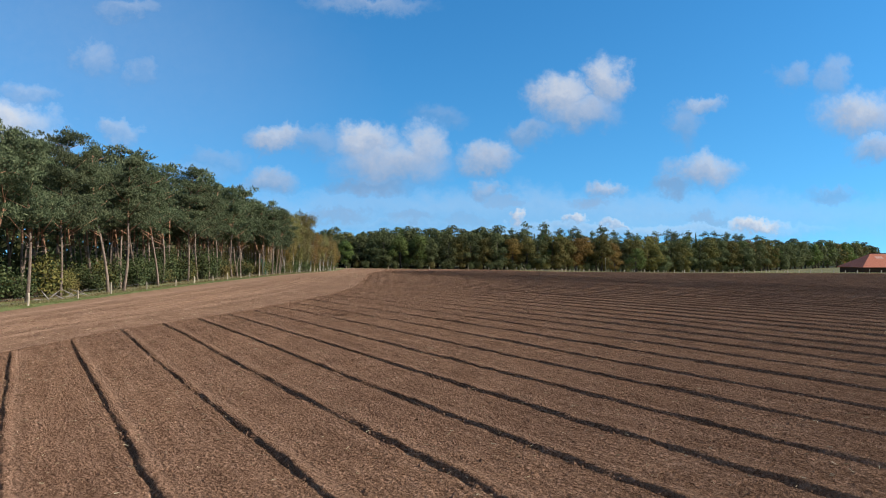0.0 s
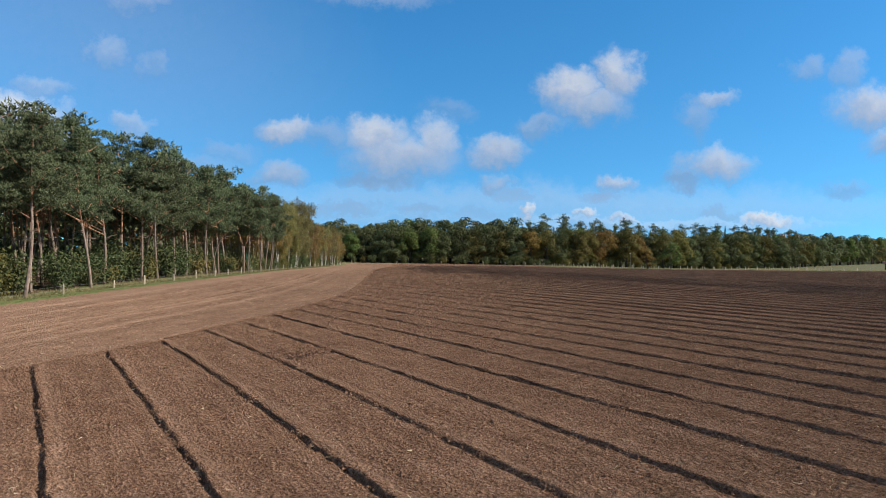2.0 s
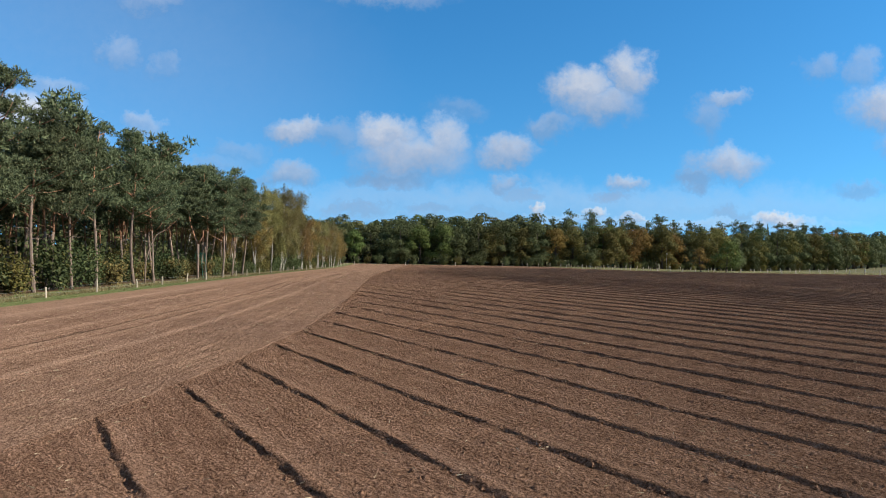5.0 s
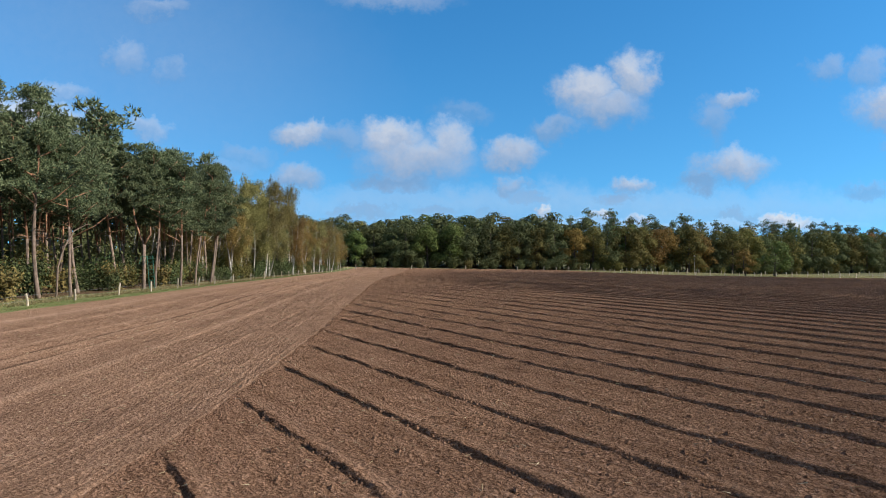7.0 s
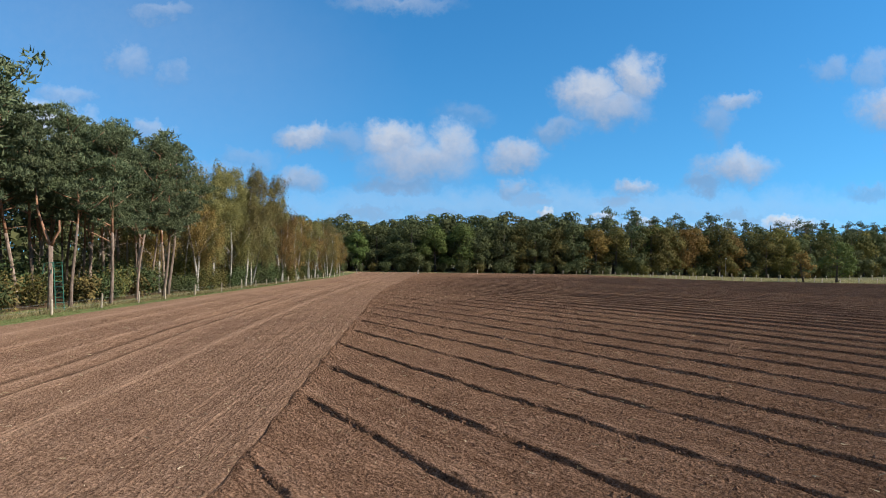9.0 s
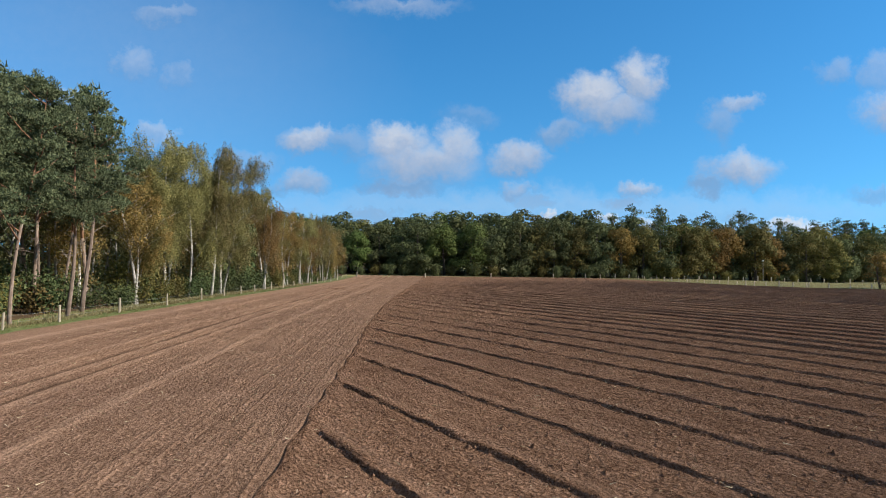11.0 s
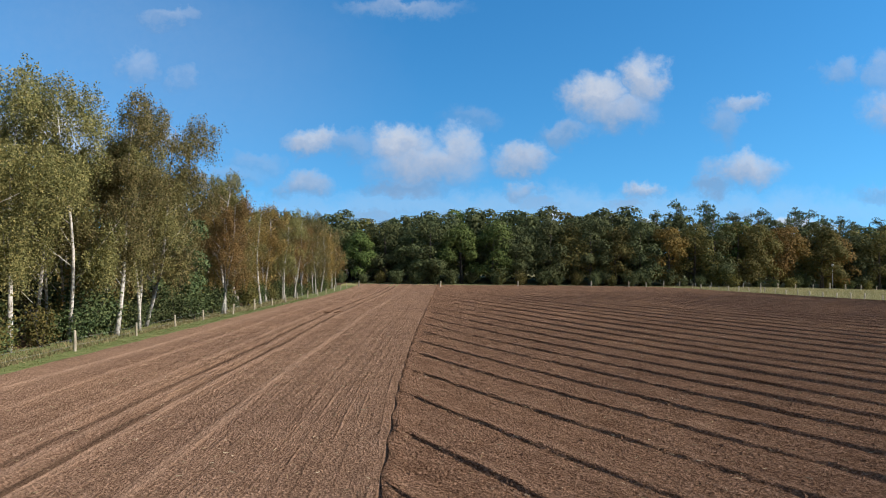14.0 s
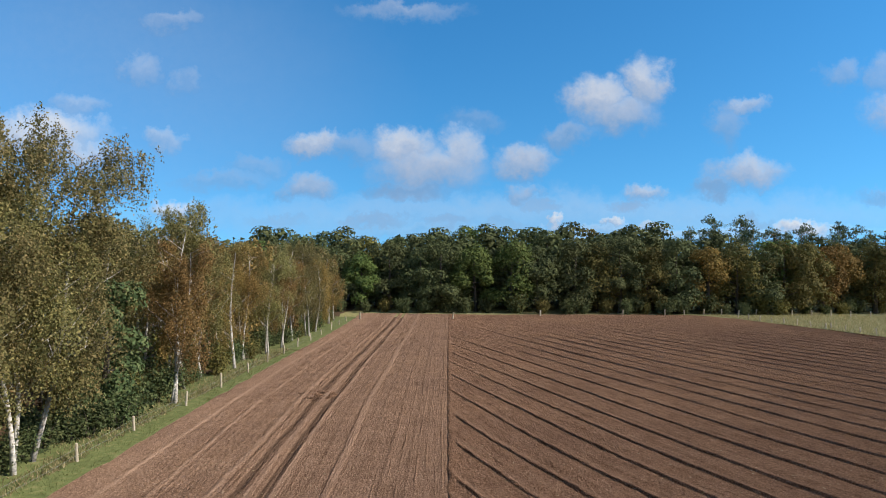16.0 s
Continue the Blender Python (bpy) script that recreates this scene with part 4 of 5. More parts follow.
def make_spruce(seed, h, count):
    """A narrow pointed conifer in drooping tiers."""
    r = np.random.default_rng(seed)
    ob = thing("spruce_tree", "tall dark green spruce rising above the far wood", "tree", "far edge of the wood")
    part("trunk", mesh_from("trunk", *tube([(0, 0, -0.3), (0.05, 0, h * 0.5), (0, 0, h)], [0.22, 0.13, 0.02], 6), BARK_OAK, True), ob)
    t = r.uniform(0.12, 1, count) ** 0.8
    whorl = (t * 19) % 1.0
    reach = (1 - t) * (3.3 - 1.0 * whorl) * r.uniform(0.1, 1.0, count) ** 0.5 + 0.04
    w = r.uniform(0, 6.28, count)
    cen = np.stack([np.cos(w) * reach, np.sin(w) * reach, h * t - reach * 0.3 + r.normal(0, 0.1, count)], 1)
    v, f = leaves(cen, 0.28 + 0.5 * (1 - t), r, np.stack([np.cos(w), np.sin(w), -0.3 + 0 * w], 1), 0.4, 0.4)
    part("crown", mesh_from("crown", v, f, PINE_NEEDLES), ob)
    return ob


def make_shrub(seed, h, wide, count, size, mat, label, group="undergrowth"):
    r = np.random.default_rng(seed)
    ob = thing("shrub", label, "shrub", group)
    pieces, tips = [], []
    for i in range(9):
        w, L = r.uniform(0, 6.28), r.uniform(0.3, 1.0)
        e = Vector((math.cos(w) * wide * L * 0.8, math.sin(w) * wide * L * 0.8, h * r.uniform(0.5, 0.95)))
        pieces.append(tube([(0.05 * math.cos(w), 0.05 * math.sin(w), -0.1), e * 0.5 + Vector((0, 0, 0.2)), e], [0.035, 0.022, 0.006], 4))
        tips.append(np.array(e))
    part("stem", mesh_from("stems", *gather(pieces), BARK_OAK, True), ob)
    k = r.integers(len(tips), size=count)
    base = np.array([tips[i] for i in k]) * r.uniform(0.3, 1.05, count)[:, None]
    cen = base + r.normal(0, 1, (count, 3)) * np.array((wide * 0.24, wide * 0.24, h * 0.14))
    cen[:, 2] = np.abs(cen[:, 2]) + 0.05
    out = cen * np.array((1, 1, 0.7)) / (np.linalg.norm(cen, axis=1)[:, None] + 0.1)
    v, f = leaves(cen, size, r, None, 0.8, 1.0, out, 0.6)
    part("foliage", mesh_from("foliage", v, f, mat), ob)
    return ob


def stand(ob, x, y, turn_z=0.0, s=1.0, lean=(0, 0), dz=0.0):
    """The pose of a plant on the land."""
    return Matrix.Translation((x, y, g1(x, y) + dz)) @ Euler((lean[0], lean[1], turn_z)).to_matrix().to_4x4() @ Matrix.Diagonal((s, s, s, 1))


class Kind:
    """Variants of one kind of plant: the first use of each is the built one, later uses are copies."""

    def __init__(self, makers):
        self.makers, self.made, self.used = makers, {}, set()

    def put(self, i, m):
        i %= len(self.makers)
        if i not in self.made:
            self.made[i] = self.makers[i]()
            self.made[i].matrix_basis = m
            self.made[i]["own"] = 1
            return self.made[i]
        src = self.made[i]
        keep = src.matrix_basis.copy()
        src.matrix_basis = Matrix.Identity(4)
        c = copy_thing(src, m)
        src.matrix_basis = keep
        return c


pines = Kind([lambda i=i: make_pine(100 + i, 15.5 + (i % 3) * 0.6, 250, 96, (0.36, 0.42, 0.34, 0.45, 0.39)[i]) for i in range(5)])
deep_pines = Kind([lambda i=i: make_pine(140 + i, 15.8 + (i % 3) * 0.5, 110, 24, (0.42, 0.46, 0.48, 0.4)[i], red=0.3) for i in range(4)])
B_OLIVE, B_GOLD = "birch with white trunk and drooping olive-green autumn foliage", "birch with white trunk and golden autumn foliage"
birches = Kind([
    lambda: make_birch(201, 15.0, 1700, 24, BIRCH_OLIVE, B_OLIVE, 1, 4.2, 0.15, 0.115),
    lambda: make_birch(202, 14.2, 1500, 22, BIRCH_OLIVE, B_OLIVE, 2, 3.6, 0.17, 0.115),
    lambda: make_birch(203, 13.6, 1200, 20, BIRCH_GOLD, B_GOLD, 2, 3.2, 0.18, 0.12),
    lambda: make_birch(204, 15.4, 1800, 24, BIRCH_OLIVE, B_OLIVE, 1, 4.4, 0.15, 0.115),
    lambda: make_birch(205, 12.0, 800, 18, BIRCH_GOLD, B_GOLD, 1, 2.5, 0.08)])
deep_birches = Kind([
    lambda: make_birch(221, 13.8, 210, 9, BIRCH_OLIVE, B_OLIVE, 1, 3.2, 0.1, 0.3),
    lambda: make_birch(222, 13.0, 210, 9, BIRCH_GOLD, B_GOLD, 1, 3.0, 0.1, 0.3),
    lambda: make_birch(223, 14.2, 210, 9, BIRCH_OLIVE, B_OLIVE, 1, 3.2, 0.1, 0.3)])
OAK_LABELS = {"g": (OAK_GREEN, "broad oak with dense dark green foliage"), "l": (OAK_LIGHT, "broad tree with fresh green foliage"),
              "o": (OAK_OLIVE, "broad oak with olive and yellowing foliage"), "r": (OAK_RUST, "broad beech with rust-brown autumn foliage")}
oaks = {}
for num, (key, (mt, lb)) in enumerate(OAK_LABELS.items()):
    oaks[key] = Kind([lambda i=i, mt=mt, lb=lb, num=num: make_oak(300 + num * 10 + i, 17.5, 6.8 + i * 0.7, 8500, 0.42, mt, lb, low=0.03) for i in range(2)])
far_oaks = {key: Kind([lambda mt=mt, lb=lb: make_oak(360, 18.0, 6.6, 2600, 0.72, mt, lb, low=0.03)]) for key, (mt, lb) in OAK_LABELS.items()}
far_pines = Kind([lambda i=i: make_pine(150 + i, 18.0, 80, 30, 0.4, red=0.3) for i in range(2)]
                 + [lambda i=i: make_spruce(170 + i, 15.6 + i, 1800) for i in range(2)])
SH_G, SH_R = "dense green understorey shrub", "rust-coloured autumn shrub under the trees"
shrubs = Kind([
    lambda: make_shrub(401, 3.2, 1.9, 1150, 0.23, SHRUB_GREEN, SH_G), lambda: make_shrub(402, 2.4, 1.7, 1000, 0.21, SHRUB_GREEN, SH_G),
    lambda: make_shrub(403, 4.2, 1.9, 1300, 0.25, SHRUB_GREEN, SH_G), lambda: make_shrub(404, 2.2, 1.5, 900, 0.21, SHRUB_RUST, SH_R),
    lambda: make_shrub(405, 3.4, 1.8, 1000, 0.23, OAK_OLIVE, "olive-green understorey shrub at the wood's edge")])

far_shrubs = Kind([lambda i=i: make_shrub(411 + i, 3.4, 2.2, 1500, 0.3, (OAK_GREEN, OAK_GREEN, OAK_OLIVE)[i], "dark shrub at the foot of the far wood", "far undergrowth") for i in range(3)])
rp = np.random.default_rng(11)
# front pines whose trunks stand clear
FRONT_PINES = [(-33.4, 38.5), (-34.6, 44.5), (-33.4, 50.8), (-33.0, 53.4), (-35.3, 58.0), (-35.4, 62.6), (-34.4, 65.0), (-36.0, 70.5), (-35.2, 76.5), (-36.0, 83.4),
               (-36.2, 88.0), (-36.5, 92.0), (-35.0, 97.9), (-34.4, 100.8), (-36.2, 104.4), (-34.0, 114.0), (-33.4, 117.2), (-33.6, 121.6),
               (-34.2, 127.0), (-35.5, 131.0), (-37.8, 124.6), (-37.6, 129.4), (-38.2, 133.6)]
for i, (x, y) in enumerate(FRONT_PINES):
    pines.put(i * 2 + i // 5, stand(None, x, y, rp.uniform(0, 6.28), rp.uniform(0.92, 1.04) * np.interp(y, [55, 70, 90, 105], [0.95, 1.0, 1.0, 0.92]), rp.normal(0, 0.045, 2)))
for y in np.arange(14, 36, 4.4):
    pines.put(int(rp.integers(5)), stand(None, -34.5 + rp.normal(0, 0.8), y + rp.normal(0, 0.8), rp.uniform(0, 6.28), rp.uniform(0.92, 1.06)))
fork = make_forked_pine(190, 13.5)
fork.matrix_basis = stand(None, -34.3, 111.5)
for row, x0 in enumerate(np.arange(-39, -75, -4.4)):
    for y in np.arange(16 + 2.2 * (row % 2), 137 + row * 2, 4.6 + row * 0.25):
        x = x0 + rp.normal(0, 0.9)
        if row < 6:
            deep_pines.put(int(rp.integers(4)), stand(None, x, y + rp.normal(0, 1), rp.uniform(0, 6.28), rp.uniform(0.92, 1.1), rp.normal(0, 0.02, 2)))
FRONT_BIRCHES = [(-38.6, 135.5, 4), (-36.0, 139.0, 2), (-37.6, 142.0, 3), (-37.0, 145.8, 0), (-36.6, 150.6, 3), (-36.2, 154.6, 0), (-36.6, 158.2, 1), (-37.1, 160.5, 3), 
                 (-36.8, 174.4, 2), (-38.2, 179.6, 2), (-39.0, 184.8, 0), (-38.5, 190.5, 4), (-39.3, 196.0, 2), (-38.6, 201.2, 1), (-38.4, 206.5, 2), (-39.4, 213.0, 0),
                 (-38.6, 219.0, 1), (-38.9, 225.0, 4), (-39.8, 231.0, 0), (-40, 237, 2)]
for x, y, k in FRONT_BIRCHES:
    birches.put(k, stand(None, x, y, rp.uniform(0, 6.28), rp.uniform(0.94, 1.06) * np.interp(y, [139, 142, 150, 155, 158, 162, 164, 172, 184, 191, 199, 230], [1.05, 0.98, 0.98, 1.02, 1.08, 1.08, 0.95, 0.96, 1.04, 1.02, 0.92, 0.88]), rp.normal(0, 0.055, 2)))
for row, x0 in enumerate((-41, -45.5, -50, -55)):
    for y in np.arange(136 + 2 * row, 246, 3.5 + row * 0.8):
        deep_birches.put(int(rp.integers(3)), stand(None, x0 + rp.normal(0, 0.9), y + rp.normal(0, 1), rp.uniform(0, 6.28), rp.uniform(0.9, 1.08) * np.interp(y, [140, 165, 230], [0.96, 1.0, 0.9])))
for y in np.concatenate([np.arange(22, 134, 1.5), np.arange(134, 240, 1.7)]):
    k = int(rp.integers(5))
    if rp.uniform() < 0.85:
        x = float(fence_x(y)) - np.interp(y, [30, 60, 80, 130, 136], [2.6, 3.2, 4.0, 4.2, 3.0]) - abs(rp.normal(0, 1.5))
        shrubs.put(k, stand(None, x, y + rp.normal(0, 0.8), rp.uniform(0, 6.28), rp.uniform(0.65, 1.2) * (0.6 if y > 135 else 1)))
make_oak(431, 9.4, 2.4, 5200, 0.24, SHRUB_GREEN, "dense dark green tree standing between the birches", "holly_tree", 0.03, "undergrowth").matrix_basis = stand(None, -38.0, 168.2)
for x, y, s in ((-36.8, 165.0, 0.8), (-36.4, 167.2, 0.75), (-37.0, 170.2, 0.9)):
    shrubs.put(2 if s > 1 else 0, stand(None, x, y, 4 * s, s))
for y in np.arange(136, 242, 1.9):
    shrubs.put(int(rp.choice((2, 4, 4, 0, 1))), stand(None, float(fence_x(y)) - 2.3 - abs(rp.normal(0, 0.8)), y + rp.normal(0, 0.5), rp.uniform(0, 6.28), rp.uniform(0.5, 0.9)))
for y in np.arange(24, 240, 4.5):
    shrubs.put(int(rp.integers(5)), stand(None, float(fence_x(y)) - 7.5 - abs(rp.normal(0, 2.0)), y + rp.normal(0, 0.8), rp.uniform(0, 6.28), rp.uniform(0.9, 1.35)))

# the wood beyond the field
WOOD_X = [-75, -38, 0, 40, 80, 165, 290, 420]
WOOD_Y = [262, 262, 264, 270, 286, 314, 420, 540]
ORDER = "ogggglgggllggogogrogoorrorgooggoggogoggg"
n_tree = 0
x = -70.0
while x < 330:
    step = 6.2 if x < 170 else 10
    for row in range(4 if x < 200 else 2):
        y = np.interp(x, WOOD_X, WOOD_Y) + row * 7.5 + rp.normal(0, 1.2)
        xx = x + (step / 2 if row % 2 else 0) + rp.normal(0, 1.0)
        key = ORDER[n_tree % len(ORDER)] if row == 0 else ("gggglggogg" if x < 70 else "gogglorgog")[int(rp.integers(10))]
        s = rp.uniform(0.8, 0.97) * (1.0 + 0.075 * row)
        s = s * np.interp(xx, [-45, 25], [0.85, 1.0])
        m = stand(None, xx, y, rp.uniform(0, 6.28), s)
        if row == 0 and x < 200:
            oaks[key].put(int(rp.integers(2)), m)
        elif row < 2 or x < 30:
            far_oaks[key].put(0, m)
        else:
            far_pines.put(int(rp.choice((0, 1, 0, 1, 0, 1, 2, 3))), stand(None, xx, y, rp.uniform(0, 6.28), s * rp.uniform(1.0, 1.16)))
        if row == 0:
            n_tree += 1
    x += step

for xx in np.arange(-42, 175, 4.2):
    y = np.interp(xx, WOOD_X, WOOD_Y) - 3.0 + rp.normal(0, 1.0)
    far_shrubs.put(int(rp.integers(3)), stand(None, xx + rp.normal(0, 1), y, rp.uniform(0, 6.28), rp.uniform(0.6, 1.2)))


def build_thicket(name, label, spots, mat, size, seed):
    """The depth of the wood, where single trees can no longer be told apart."""
    r = np.random.default_rng(seed)
    v, f = leaves(spots, size, r, None, 0.8)
    tagged(new(name, mesh_from(name, v, f, mat)), label, "trees", kind="stuff")


n = 42000
yy = rp.uniform(-40, 300, n)
xx = -70 - rp.uniform(0, 1, n) * 16
zz = rp.uniform(0, 1, n) ** 1.3 * (12.5 + 1.5 * np.sin(yy * 0.7) + 1.2 * np.sin(yy * 0.23))
build_thicket("deep_wood", "dense dark foliage deep inside the wood", np.stack([xx, yy, gz(xx, yy) + zz], 1), OAK_GREEN, 1.25, 31)
n = 26000
xx = rp.uniform(-75, 400, n)
yy = np.interp(xx, WOOD_X, WOOD_Y) + 26 + rp.uniform(0, 1, n) * 14
zz = rp.uniform(0, 1, n) ** 0.9 * (14 + 1.5 * np.sin(xx * 0.5) + 1.0 * np.sin(xx * 0.17))
build_thicket("far_deep_wood", "dense dark foliage deep inside the far wood", np.stack([xx, yy, gz(xx, yy) + zz], 1), OAK_GREEN, 1.3, 32)


# ---------------------------------------------------------------- fences
def make_post(h, r0, tilt_seed):
    r = np.random.default_rng(tilt_seed)
    v, f = tube([(0, 0, -0.3), (0.01, 0, h * 0.5), (r.normal(0, 0.02), r.normal(0, 0.02), h - 0.03), (r.normal(0, 0.02), r.normal(0, 0.02), h)], [r0, r0 * 0.97, r0 * 0.93, r0 * 0.7], 8)
    return mesh_from("post", v, f, POST_WOOD)


POSTS = [make_post(0.95, 0.07, i) for i in range(4)] + [make_post(1.1, 0.08, 9)]


def make_fence(name, label, places, wires, lean=0.05, wire_r=0.006, scale=1.0, stout=1.0):
    ob = thing(name, label, "fence")
    x0, y0 = places[0]
    ob.location = (x0, y0, g1(x0, y0))
    base = Vector(ob.location)
    r = np.random.default_rng(len(places))
    tops = []
    for i, (x, y) in enumerate(places):
        p = part("post", POSTS[int(r.integers(5))], ob)
        p.location = Vector((x, y, g1(x, y))) - base
        s = r.uniform(0.85, 1.12) * scale
        p.scale = (r.uniform(0.85, 1.2) * stout, r.uniform(0.85, 1.2) * stout, s)
        p.rotation_euler = (r.normal(0, lean), r.normal(0, lean), r.uniform(0, 6))
        tops.append(p.location.copy())
    for hgt in wires:
        pts = []
        for a, b in zip(tops, tops[1:]):
            pts += [a + Vector((0.06, 0, hgt)), (a + b) / 2 + Vector((0.06, 0, hgt - 0.04))]
        pts.append(tops[-1] + Vector((0.06, 0, hgt)))
        part("wire", mesh_from("wire", *tube(pts, [wire_r] * len(pts), 4), WIRE), ob, "thin grey wire")
    return ob


POST_Y = [22, 29, 36, 43, 49.5, 57, 64.8, 71, 78.4, 85, 91.5, 96.6, 102.5, 108, 113.5, 119, 123.5, 130.5, 138, 146.5, 154, 160.6, 166.6, 173.5, 180.5, 188, 194.4, 201, 207.5, 214, 221, 228, 235, 242]
make_fence("wire_fence", "pale round wooden posts with thin wires along the wood", [(float(fence_x(y)) + rp.normal(0, 0.08), y) for y in POST_Y], (0.75, 0.4))
far_line = [(x, np.interp(x, [-38, -20, -12, 33, 50, 74, 170], [245.5, 247, 254, 264, 270, 271, 292])) for x in list(np.arange(-36, 20, 17.0)) + list(np.arange(24, 172, 4.2))]
make_fence("far_fence", "long row of weathered wooden posts before the wood", far_line, (), 0.06, 0.006, 1.3, 1.9)
near_line = []
for (ax, ay), (bx, by) in zip(RIGHT, RIGHT[1:-1]):
    L = math.hypot(bx - ax, by - ay)
    for t in np.arange(0, L, 3.1):
        near_line.append((ax + (bx - ax) * t / L + 1.6, ay + (by - ay) * t / L + 1.4))
make_fence("meadow_fence", "weathered wooden posts between the soil and the meadow", near_line, (), 0.07, 0.006, 1.05, 1.5)


# ---------------------------------------------------------------- single things
def make_field_tree(x, y, h, wide, mat, label, seed, count):
    ob = make_oak(seed, h, wide, count, 0.28, mat, label, "field_tree", 0.2, "trees by the meadow fence", flat=0.9)
    ob.matrix_basis = stand(None, x, y)
    return ob


make_field_tree(61.2, 197.2, 6.6, 2.5, OAK_RUST, "small tree with sparse rust-brown leaves beside the meadow fence", 501, 1500)
make_field_tree(68.0, 197.6, 8.4, 3.6, OAK_LIGHT, "rounded green tree beside the meadow fence", 502, 3200)


def make_pole(x, y, h):
    ob = thing("yard_lamp", "grey metal pole with a small white lamp head", "lamp")
    ob.location = (x, y, g1(x, y))
    part("pole", mesh_from("pole", *tube([(0, 0, -0.3), (0, 0, h * 0.5), (0, 0, h)], [0.09, 0.07, 0.05], 8), LAMP_GREY, True), ob)
    part("lamp_head", mesh_from("lamp_head", *tube([(-0.35, 0, h), (-0.2, 0, h + 0.12), (0.25, 0, h + 0.1), (0.4, 0, h)], [0.05, 0.16, 0.16, 0.05], 8), LAMP_WHITE, True), ob, "white lamp head")
    return ob


make_pole(80.0, 280.0, 6.0)


def make_barn():
    """A low hall with a hipped red roof."""
    ob = thing("barn", "low dark barn with a red tiled hipped roof", "barn")
    x0, y0 = 189.0, 262.0
    ob.location = (x0, y0, g1(x0, y0))
    L, W, he, hr = 46.0, 18.0, 2.5, 8.4
    part("wall", mesh_from("wall", [(0.8, 0.8, -1), (L - 0.8, 0.8, -1), (L - 0.8, W - 0.8, -1), (0.8, W - 0.8, -1), (0.8, 0.8, he), (L - 0.8, 0.8, he), (L - 0.8, W - 0.8, he), (0.8, W - 0.8, he)],
                           [(0, 1, 5, 4), (1, 2, 6, 5), (2, 3, 7, 6), (3, 0, 4, 7), (4, 5, 6, 7), (3, 2, 1, 0)], BARN_WALL), ob, "dark boarded wall")
    ridge = 9.5
    v = [(0, 0, he), (L, 0, he), (L, W, he), (0, W, he), (ridge, W / 2, hr), (L - ridge, W / 2, hr)]
    v += [(a, b, c - 0.25) for a, b, c in v[:4]]
    f = [(0, 1, 5, 4), (1, 2, 5), (2, 3, 4, 5), (3, 0, 4), (0, 6, 7, 1), (1, 7, 8, 2), (2, 8, 9, 3), (3, 9, 6, 0), (6, 9, 8, 7)]
    roof = part("roof", mesh_from("roof", v, f, ROOF_RED), ob, "red tiled roof")
    for i in range(5):
        a = 10 + i * 5.2
        n = Vector((0, -(hr - he), W / 2)).normalized()
        q = [Vector((a + dx, W / 2 * t, he + (hr - he) * t)) + n * 0.06 for dx, t in ((0, 0.62), (3.4, 0.62), (3.4, 0.78), (0, 0.78))]
        part("roof_light", mesh_from("roof_light", [*q, *[p - n * 0.1 for p in q]], [(0, 1, 2, 3), (4, 7, 6, 5), (0, 4, 5, 1), (1, 5, 6, 2), (2, 6, 7, 3), (3, 7, 4, 0)], ROOF_PALE), roof, "paler roof sheet")
    part("ridge_cap", mesh_from("ridge_cap", *tube([(ridge - 0.3, W / 2, hr + 0.03), (L - ridge + 0.3, W / 2, hr + 0.03)], [0.22, 0.22], 6), BARN_WALL), roof, "dark ridge capping")
    return ob


make_barn()


def make_ladder_stand(x, y):
    """A slender green steel ladder with a small frame, leant against a pine."""
    ob = thing("ladder_stand", "green steel ladder frame leaning against a pine", "ladder")
    ob.location = (x, y, g1(x, y))
    ob.rotation_euler = (0, 0, 0.5)
    for s in (-0.24, 0.24):
        part("rail", mesh_from("rail", *tube([(s, 0, -0.05), (s - 0.1, 0.35, 1.6), (s - 0.2, 0.7, 3.3)], [0.026] * 3, 6), GREEN_METAL), ob)
    for i in range(9):
        t = (i + 0.7) / 9.5
        part("rung", mesh_from("rung", *tube([(-0.24 - 0.2 * t, 0.7 * t, 3.3 * t), (0.24 - 0.2 * t, 0.7 * t, 3.3 * t)], [0.017] * 2, 6), GREEN_METAL), ob)
    for s in (-0.24, 0.24):
        part("brace", mesh_from("brace", *tube([(s - 0.2, 0.7, 3.25), (s - 0.75, 0.9, 3.2), (s - 0.85, 1.0, 2.5)], [0.025] * 3, 6), GREEN_METAL), ob)
    return ob


make_ladder_stand(-33.0, 110.6)


def make_branch(points, radii, label, name="fallen_branch", mat=DEADWOOD):
    x, y = points[0][0], points[0][1]
    z = g1(x, y)
    me = mesh_from("branch", *tube([(a - x, b - y, c) for a, b, c in points], radii, 6), mat, True)
    ob = tagged(new(name, me), label, "branch")
    ob.location = (x, y, z)
    return ob


for i in range(9):
    x, y = -33.3 + rp.normal(0, 0.5), 41.0 + i * 0.65
    w, L = rp.uniform(0, 6.28), rp.uniform(1.0, 2.4)
    hh = rp.uniform(0.1, 0.9)
    make_branch([(x, y, 0.05), (x + L * 0.5 * math.cos(w), y + L * 0.5 * math.sin(w), 0.06 + hh * 0.5), (x + L * math.cos(w), y + L * math.sin(w), 0.06 + hh)],
                [0.07, 0.055, 0.025], "pale broken branch lying at the wood's edge")
# one bare limb that bends out over the headland
make_branch([(-34.9, 99.2, -0.1), (-34.85, 99.3, 2.4), (-34.5, 99.6, 4.0), (-34.0, 100.0, 5.2), (-33.3, 100.4, 5.7), (-32.4, 100.8, 5.8)], [0.09, 0.08, 0.065, 0.05, 0.03, 0.012],
            "grey bare bent stem among the pines", "bare_stem", BARK_GREY)


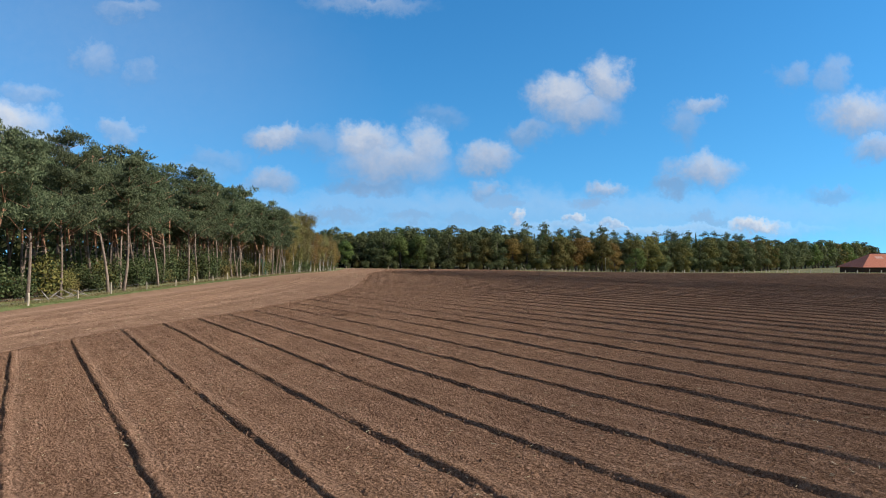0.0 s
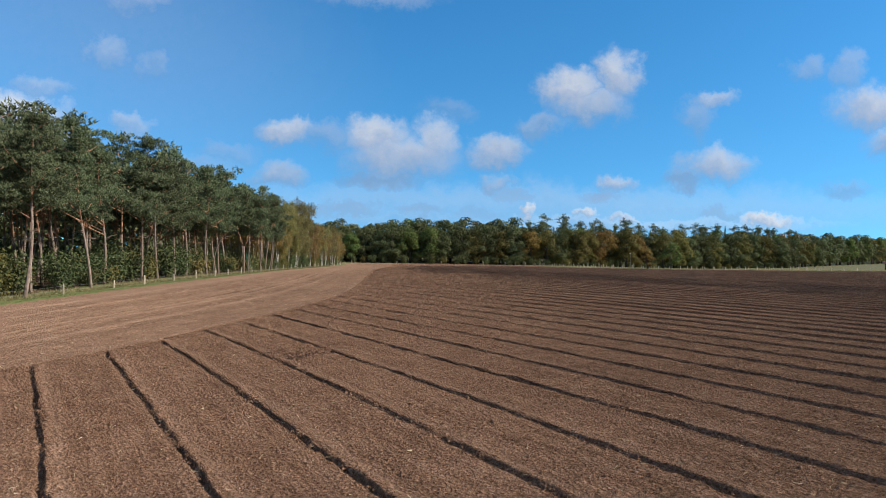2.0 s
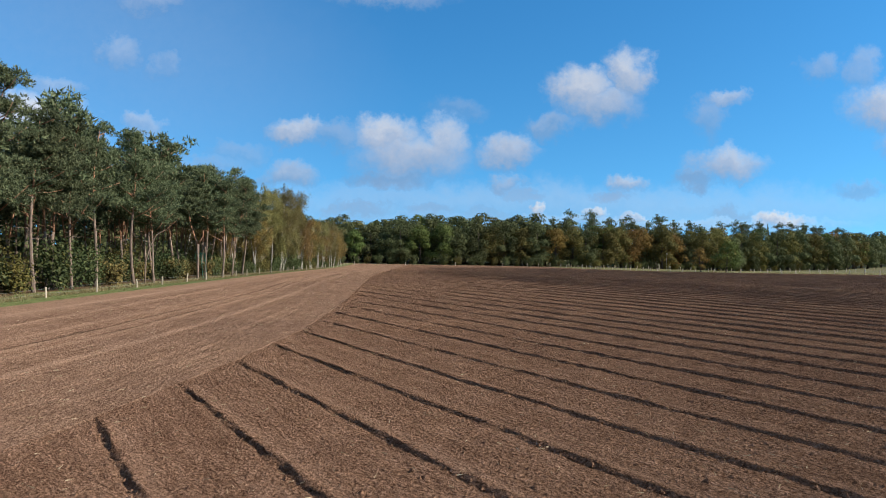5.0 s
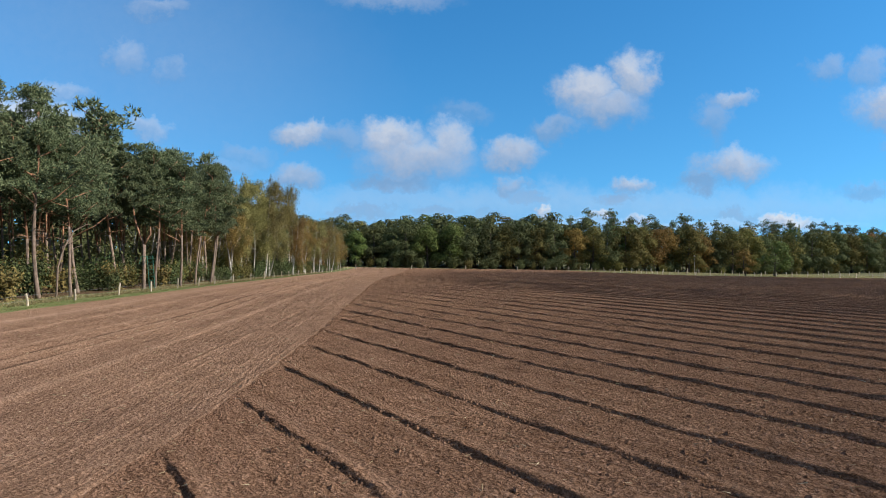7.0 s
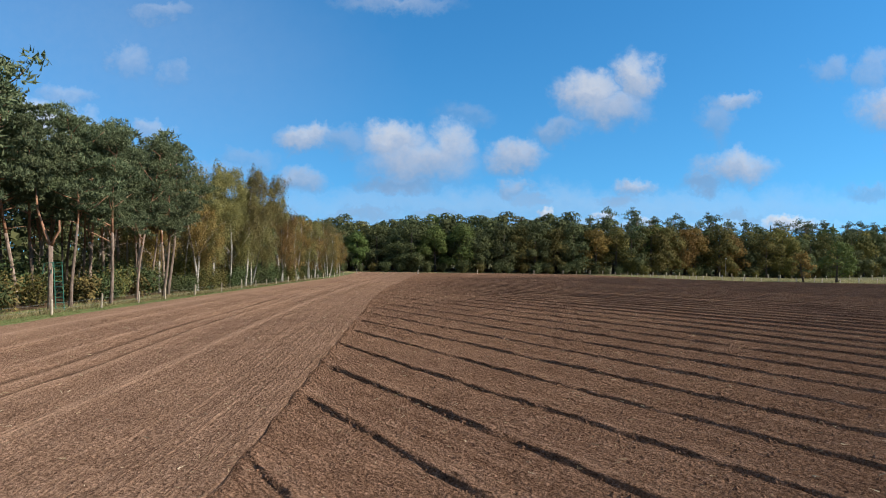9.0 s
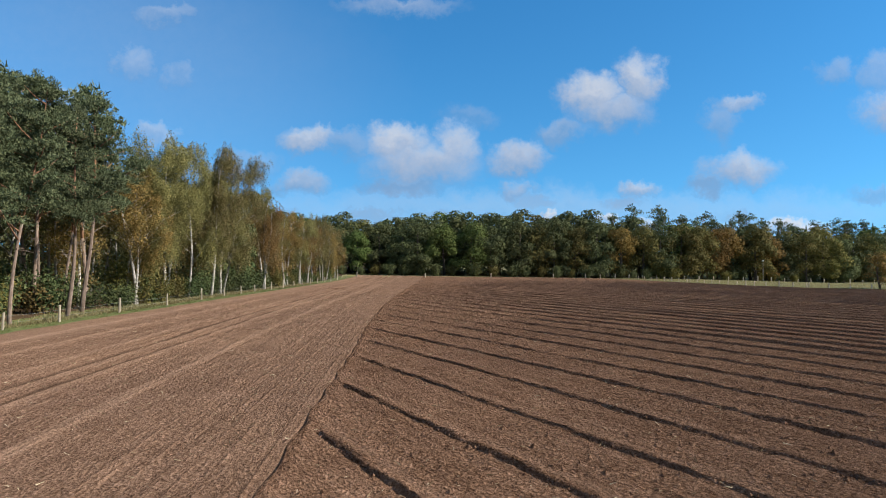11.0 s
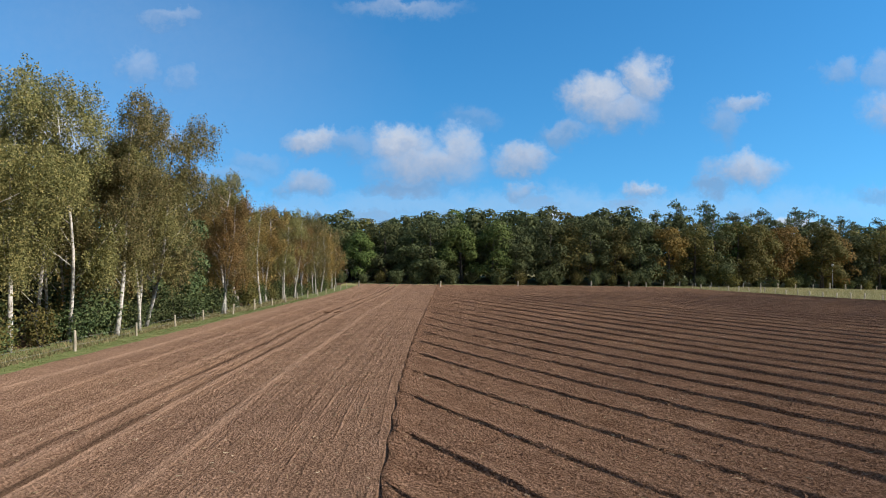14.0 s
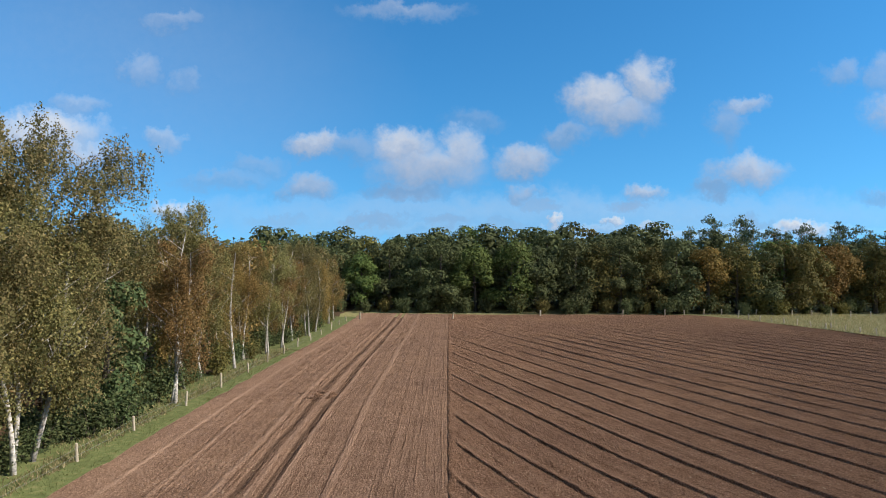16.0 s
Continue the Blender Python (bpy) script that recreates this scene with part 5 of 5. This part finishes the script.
# ---------------------------------------------------------------- loose cover: clods, straw, grass
def strip_points(n, r, lo, hi, x_lo, x_hi):
    y = r.uniform(lo, hi, n)
    a, b = x_lo(y), x_hi(y)
    x = a + (b - a) * r.uniform(0, 1, n)
    return x, y


def build_clods():
    r = np.random.default_rng(21)
    n = 70000
    y = r.uniform(-4, 160, n)
    x = head_x(y) + np.where(r.uniform(0, 1, n) < 0.6, r.uniform(-2, 22, n), np.abs(r.normal(0, 26, n)))
    # half of them lie along the turned edges of the furrows
    half = n * 45 // 100
    k = r.integers(-4, 40, half)
    y[:half] = r.uniform(-6, 205, half)
    x[:half] = furrow_x(k, y[:half]) + r.normal(-0.02, 0.12, half)
    gone = (x < head_x(y) + 0.2) | (x > head_x(y) + 60)
    x = np.where(gone, head_x(y) + r.uniform(0.3, 40, n), x)
    s = r.uniform(0.02, 0.055, n) * (1 + (r.uniform(0, 1, n) < 0.1) * 0.8)
    base = np.array([(1, 0, 0), (0.2, 1, 0), (-1, 0.3, 0), (-0.1, -1, 0), (0.1, 0.1, 0.75)])
    v = base[None] * (s[:, None, None] * r.uniform(0.6, 1.3, (n, 5, 3)))
    v += np.stack([x, y, gz(x, y) + 0.045], 1)[:, None]
    k = (np.arange(n) * 5)[:, None]
    f = np.concatenate([k + np.array(q) for q in ((0, 1, 4), (1, 2, 4), (2, 3, 4), (3, 0, 4))])
    tagged(new("soil_clods", mesh_from("clods", v.reshape(-1, 3), f, SOIL)), "small crumbly brown clods of soil", "soil", kind="stuff")
    m = 34000
    x, y = strip_points(m, r, -6, 165, lambda y: edge_x(y) + 4, lambda y: head_x(y) + 60)
    a = r.uniform(0, 6.28, m)
    v, f = leaves(np.stack([x, y, gz(x, y) + 0.08], 1), 0.15, r, np.stack([np.cos(a), np.sin(a), r.normal(0, 0.25, m)], 1), 0.12, 0.1)
    tagged(new("straw_litter", mesh_from("straw", v, f, STRAW)), "scattered pale straw stalks on the soil", "straw", kind="stuff")


def build_grass():
    r = np.random.default_rng(22)
    n = 46000
    x, y = strip_points(n, r, 34, 205, lambda y: fence_x(y) - 2.0 - 0.5 * np.sin(y * 0.7), lambda y: edge_x(y) + 0.15 * np.sin(y * 1.3) + 0.1)
    h = r.uniform(0.04, 0.12, n)
    up = np.stack([r.normal(0, 0.3, n), r.normal(0, 0.3, n), np.ones(n)], 1)
    v, f = leaves(np.stack([x, y, gz(x, y) + 0.05 + h * 0.3], 1), 0.1, r, up, 0.2, 0.3)
    tagged(new("verge_grass", mesh_from("grass", v, f, GRASS_BLADE)), "short green grass along the fence", "grass", kind="stuff")
    n = 16000
    y = r.uniform(34, 205, n)
    x = fence_x(y) - 0.2 - np.abs(r.normal(0, 1.5, n)) * (1 + 0.6 * np.sin(y * 0.5) * np.sin(y * 0.17))
    up = np.stack([r.normal(0, 0.45, n), r.normal(0, 0.45, n), np.ones(n)], 1)
    v, f = leaves(np.stack([x, y, gz(x, y) + 0.14], 1), 0.3, r, up, 0.16, 0.25)
    tagged(new("rough_grass", mesh_from("grass", v, f, ROUGH_GRASS)), "tall withered grass under the fence", "grass", kind="stuff")
    n = 52000
    t = r.uniform(0, 1, n)
    y = 190 + 84 * t
    x = np.interp(y, [190, 195, 201, 212, 236, 258, 274], [78, 60, 51, 47.5, 43.0, 37.0, 30]) + r.uniform(0, 1, n) ** 1.3 * 75
    v, f = leaves(np.stack([x, y, gz(x, y) + 0.1], 1), 0.42, r, np.stack([r.normal(0, 0.3, n), r.normal(0, 0.3, n), np.ones(n)], 1), 0.3, 0.15)
    tagged(new("meadow_grass", mesh_from("grass", v, f, GRASS_DRY)), "straw-coloured rough meadow grass", "grass", kind="stuff")




def build_treads():
    """Cleat marks left by turning tyres: three rings on the sown strips and smaller swirls on the headland."""
    r = np.random.default_rng(23)
    verts, faces = [], []
    for cx, cy, radius, a0, a1, base in ((-8.4, 31.3, 1.5, -0.95, 1.0, 0.05), (-8.4, 31.3, 2.35, -0.9, 0.65, 0.05), (-8.4, 31.3, 3.1, -0.85, 0.25, 0.05),
                                         (-27.8, 177.3, 0.9, -1.8, 2.4, 0.06), (-27.6, 177.6, 1.7, -1.2, 2.0, 0.06), (-16.4, 177.2, 0.9, -1.5, 1.5, 0.05)):
        for a in np.arange(a0, a1, 0.16 / radius):
            for side in (-1, 1):
                c, sn = math.cos(a + 0.03 * side), math.sin(a + 0.03 * side)
                k = len(verts)
                for dr, dt, dz in ((0.0, -0.05, 0), (0.0, 0.05, 0), (0.25, 0.085, 0), (0.25, -0.015, 0), (0.02, 0.0, 0.06), (0.23, 0.03, 0.06)):
                    rr = radius + side * (0.02 + dr) + r.normal(0, 0.012)
                    x, y = cx + c * rr - sn * dt, cy + sn * rr + c * dt
                    verts.append((x, y, g1(x, y) + base + dz * r.uniform(0.5, 1.0)))
                faces += [(k, k + 1, k + 4), (k + 1, k + 2, k + 5, k + 4), (k + 2, k + 3, k + 5), (k + 3, k, k + 4, k + 5)]
    tagged(new("tyre_tread_marks", mesh_from("treads", verts, faces, SOIL)), "curved tyre tread marks pressed into the soil", "soil", kind="stuff")


build_clods()
build_treads()
build_grass()
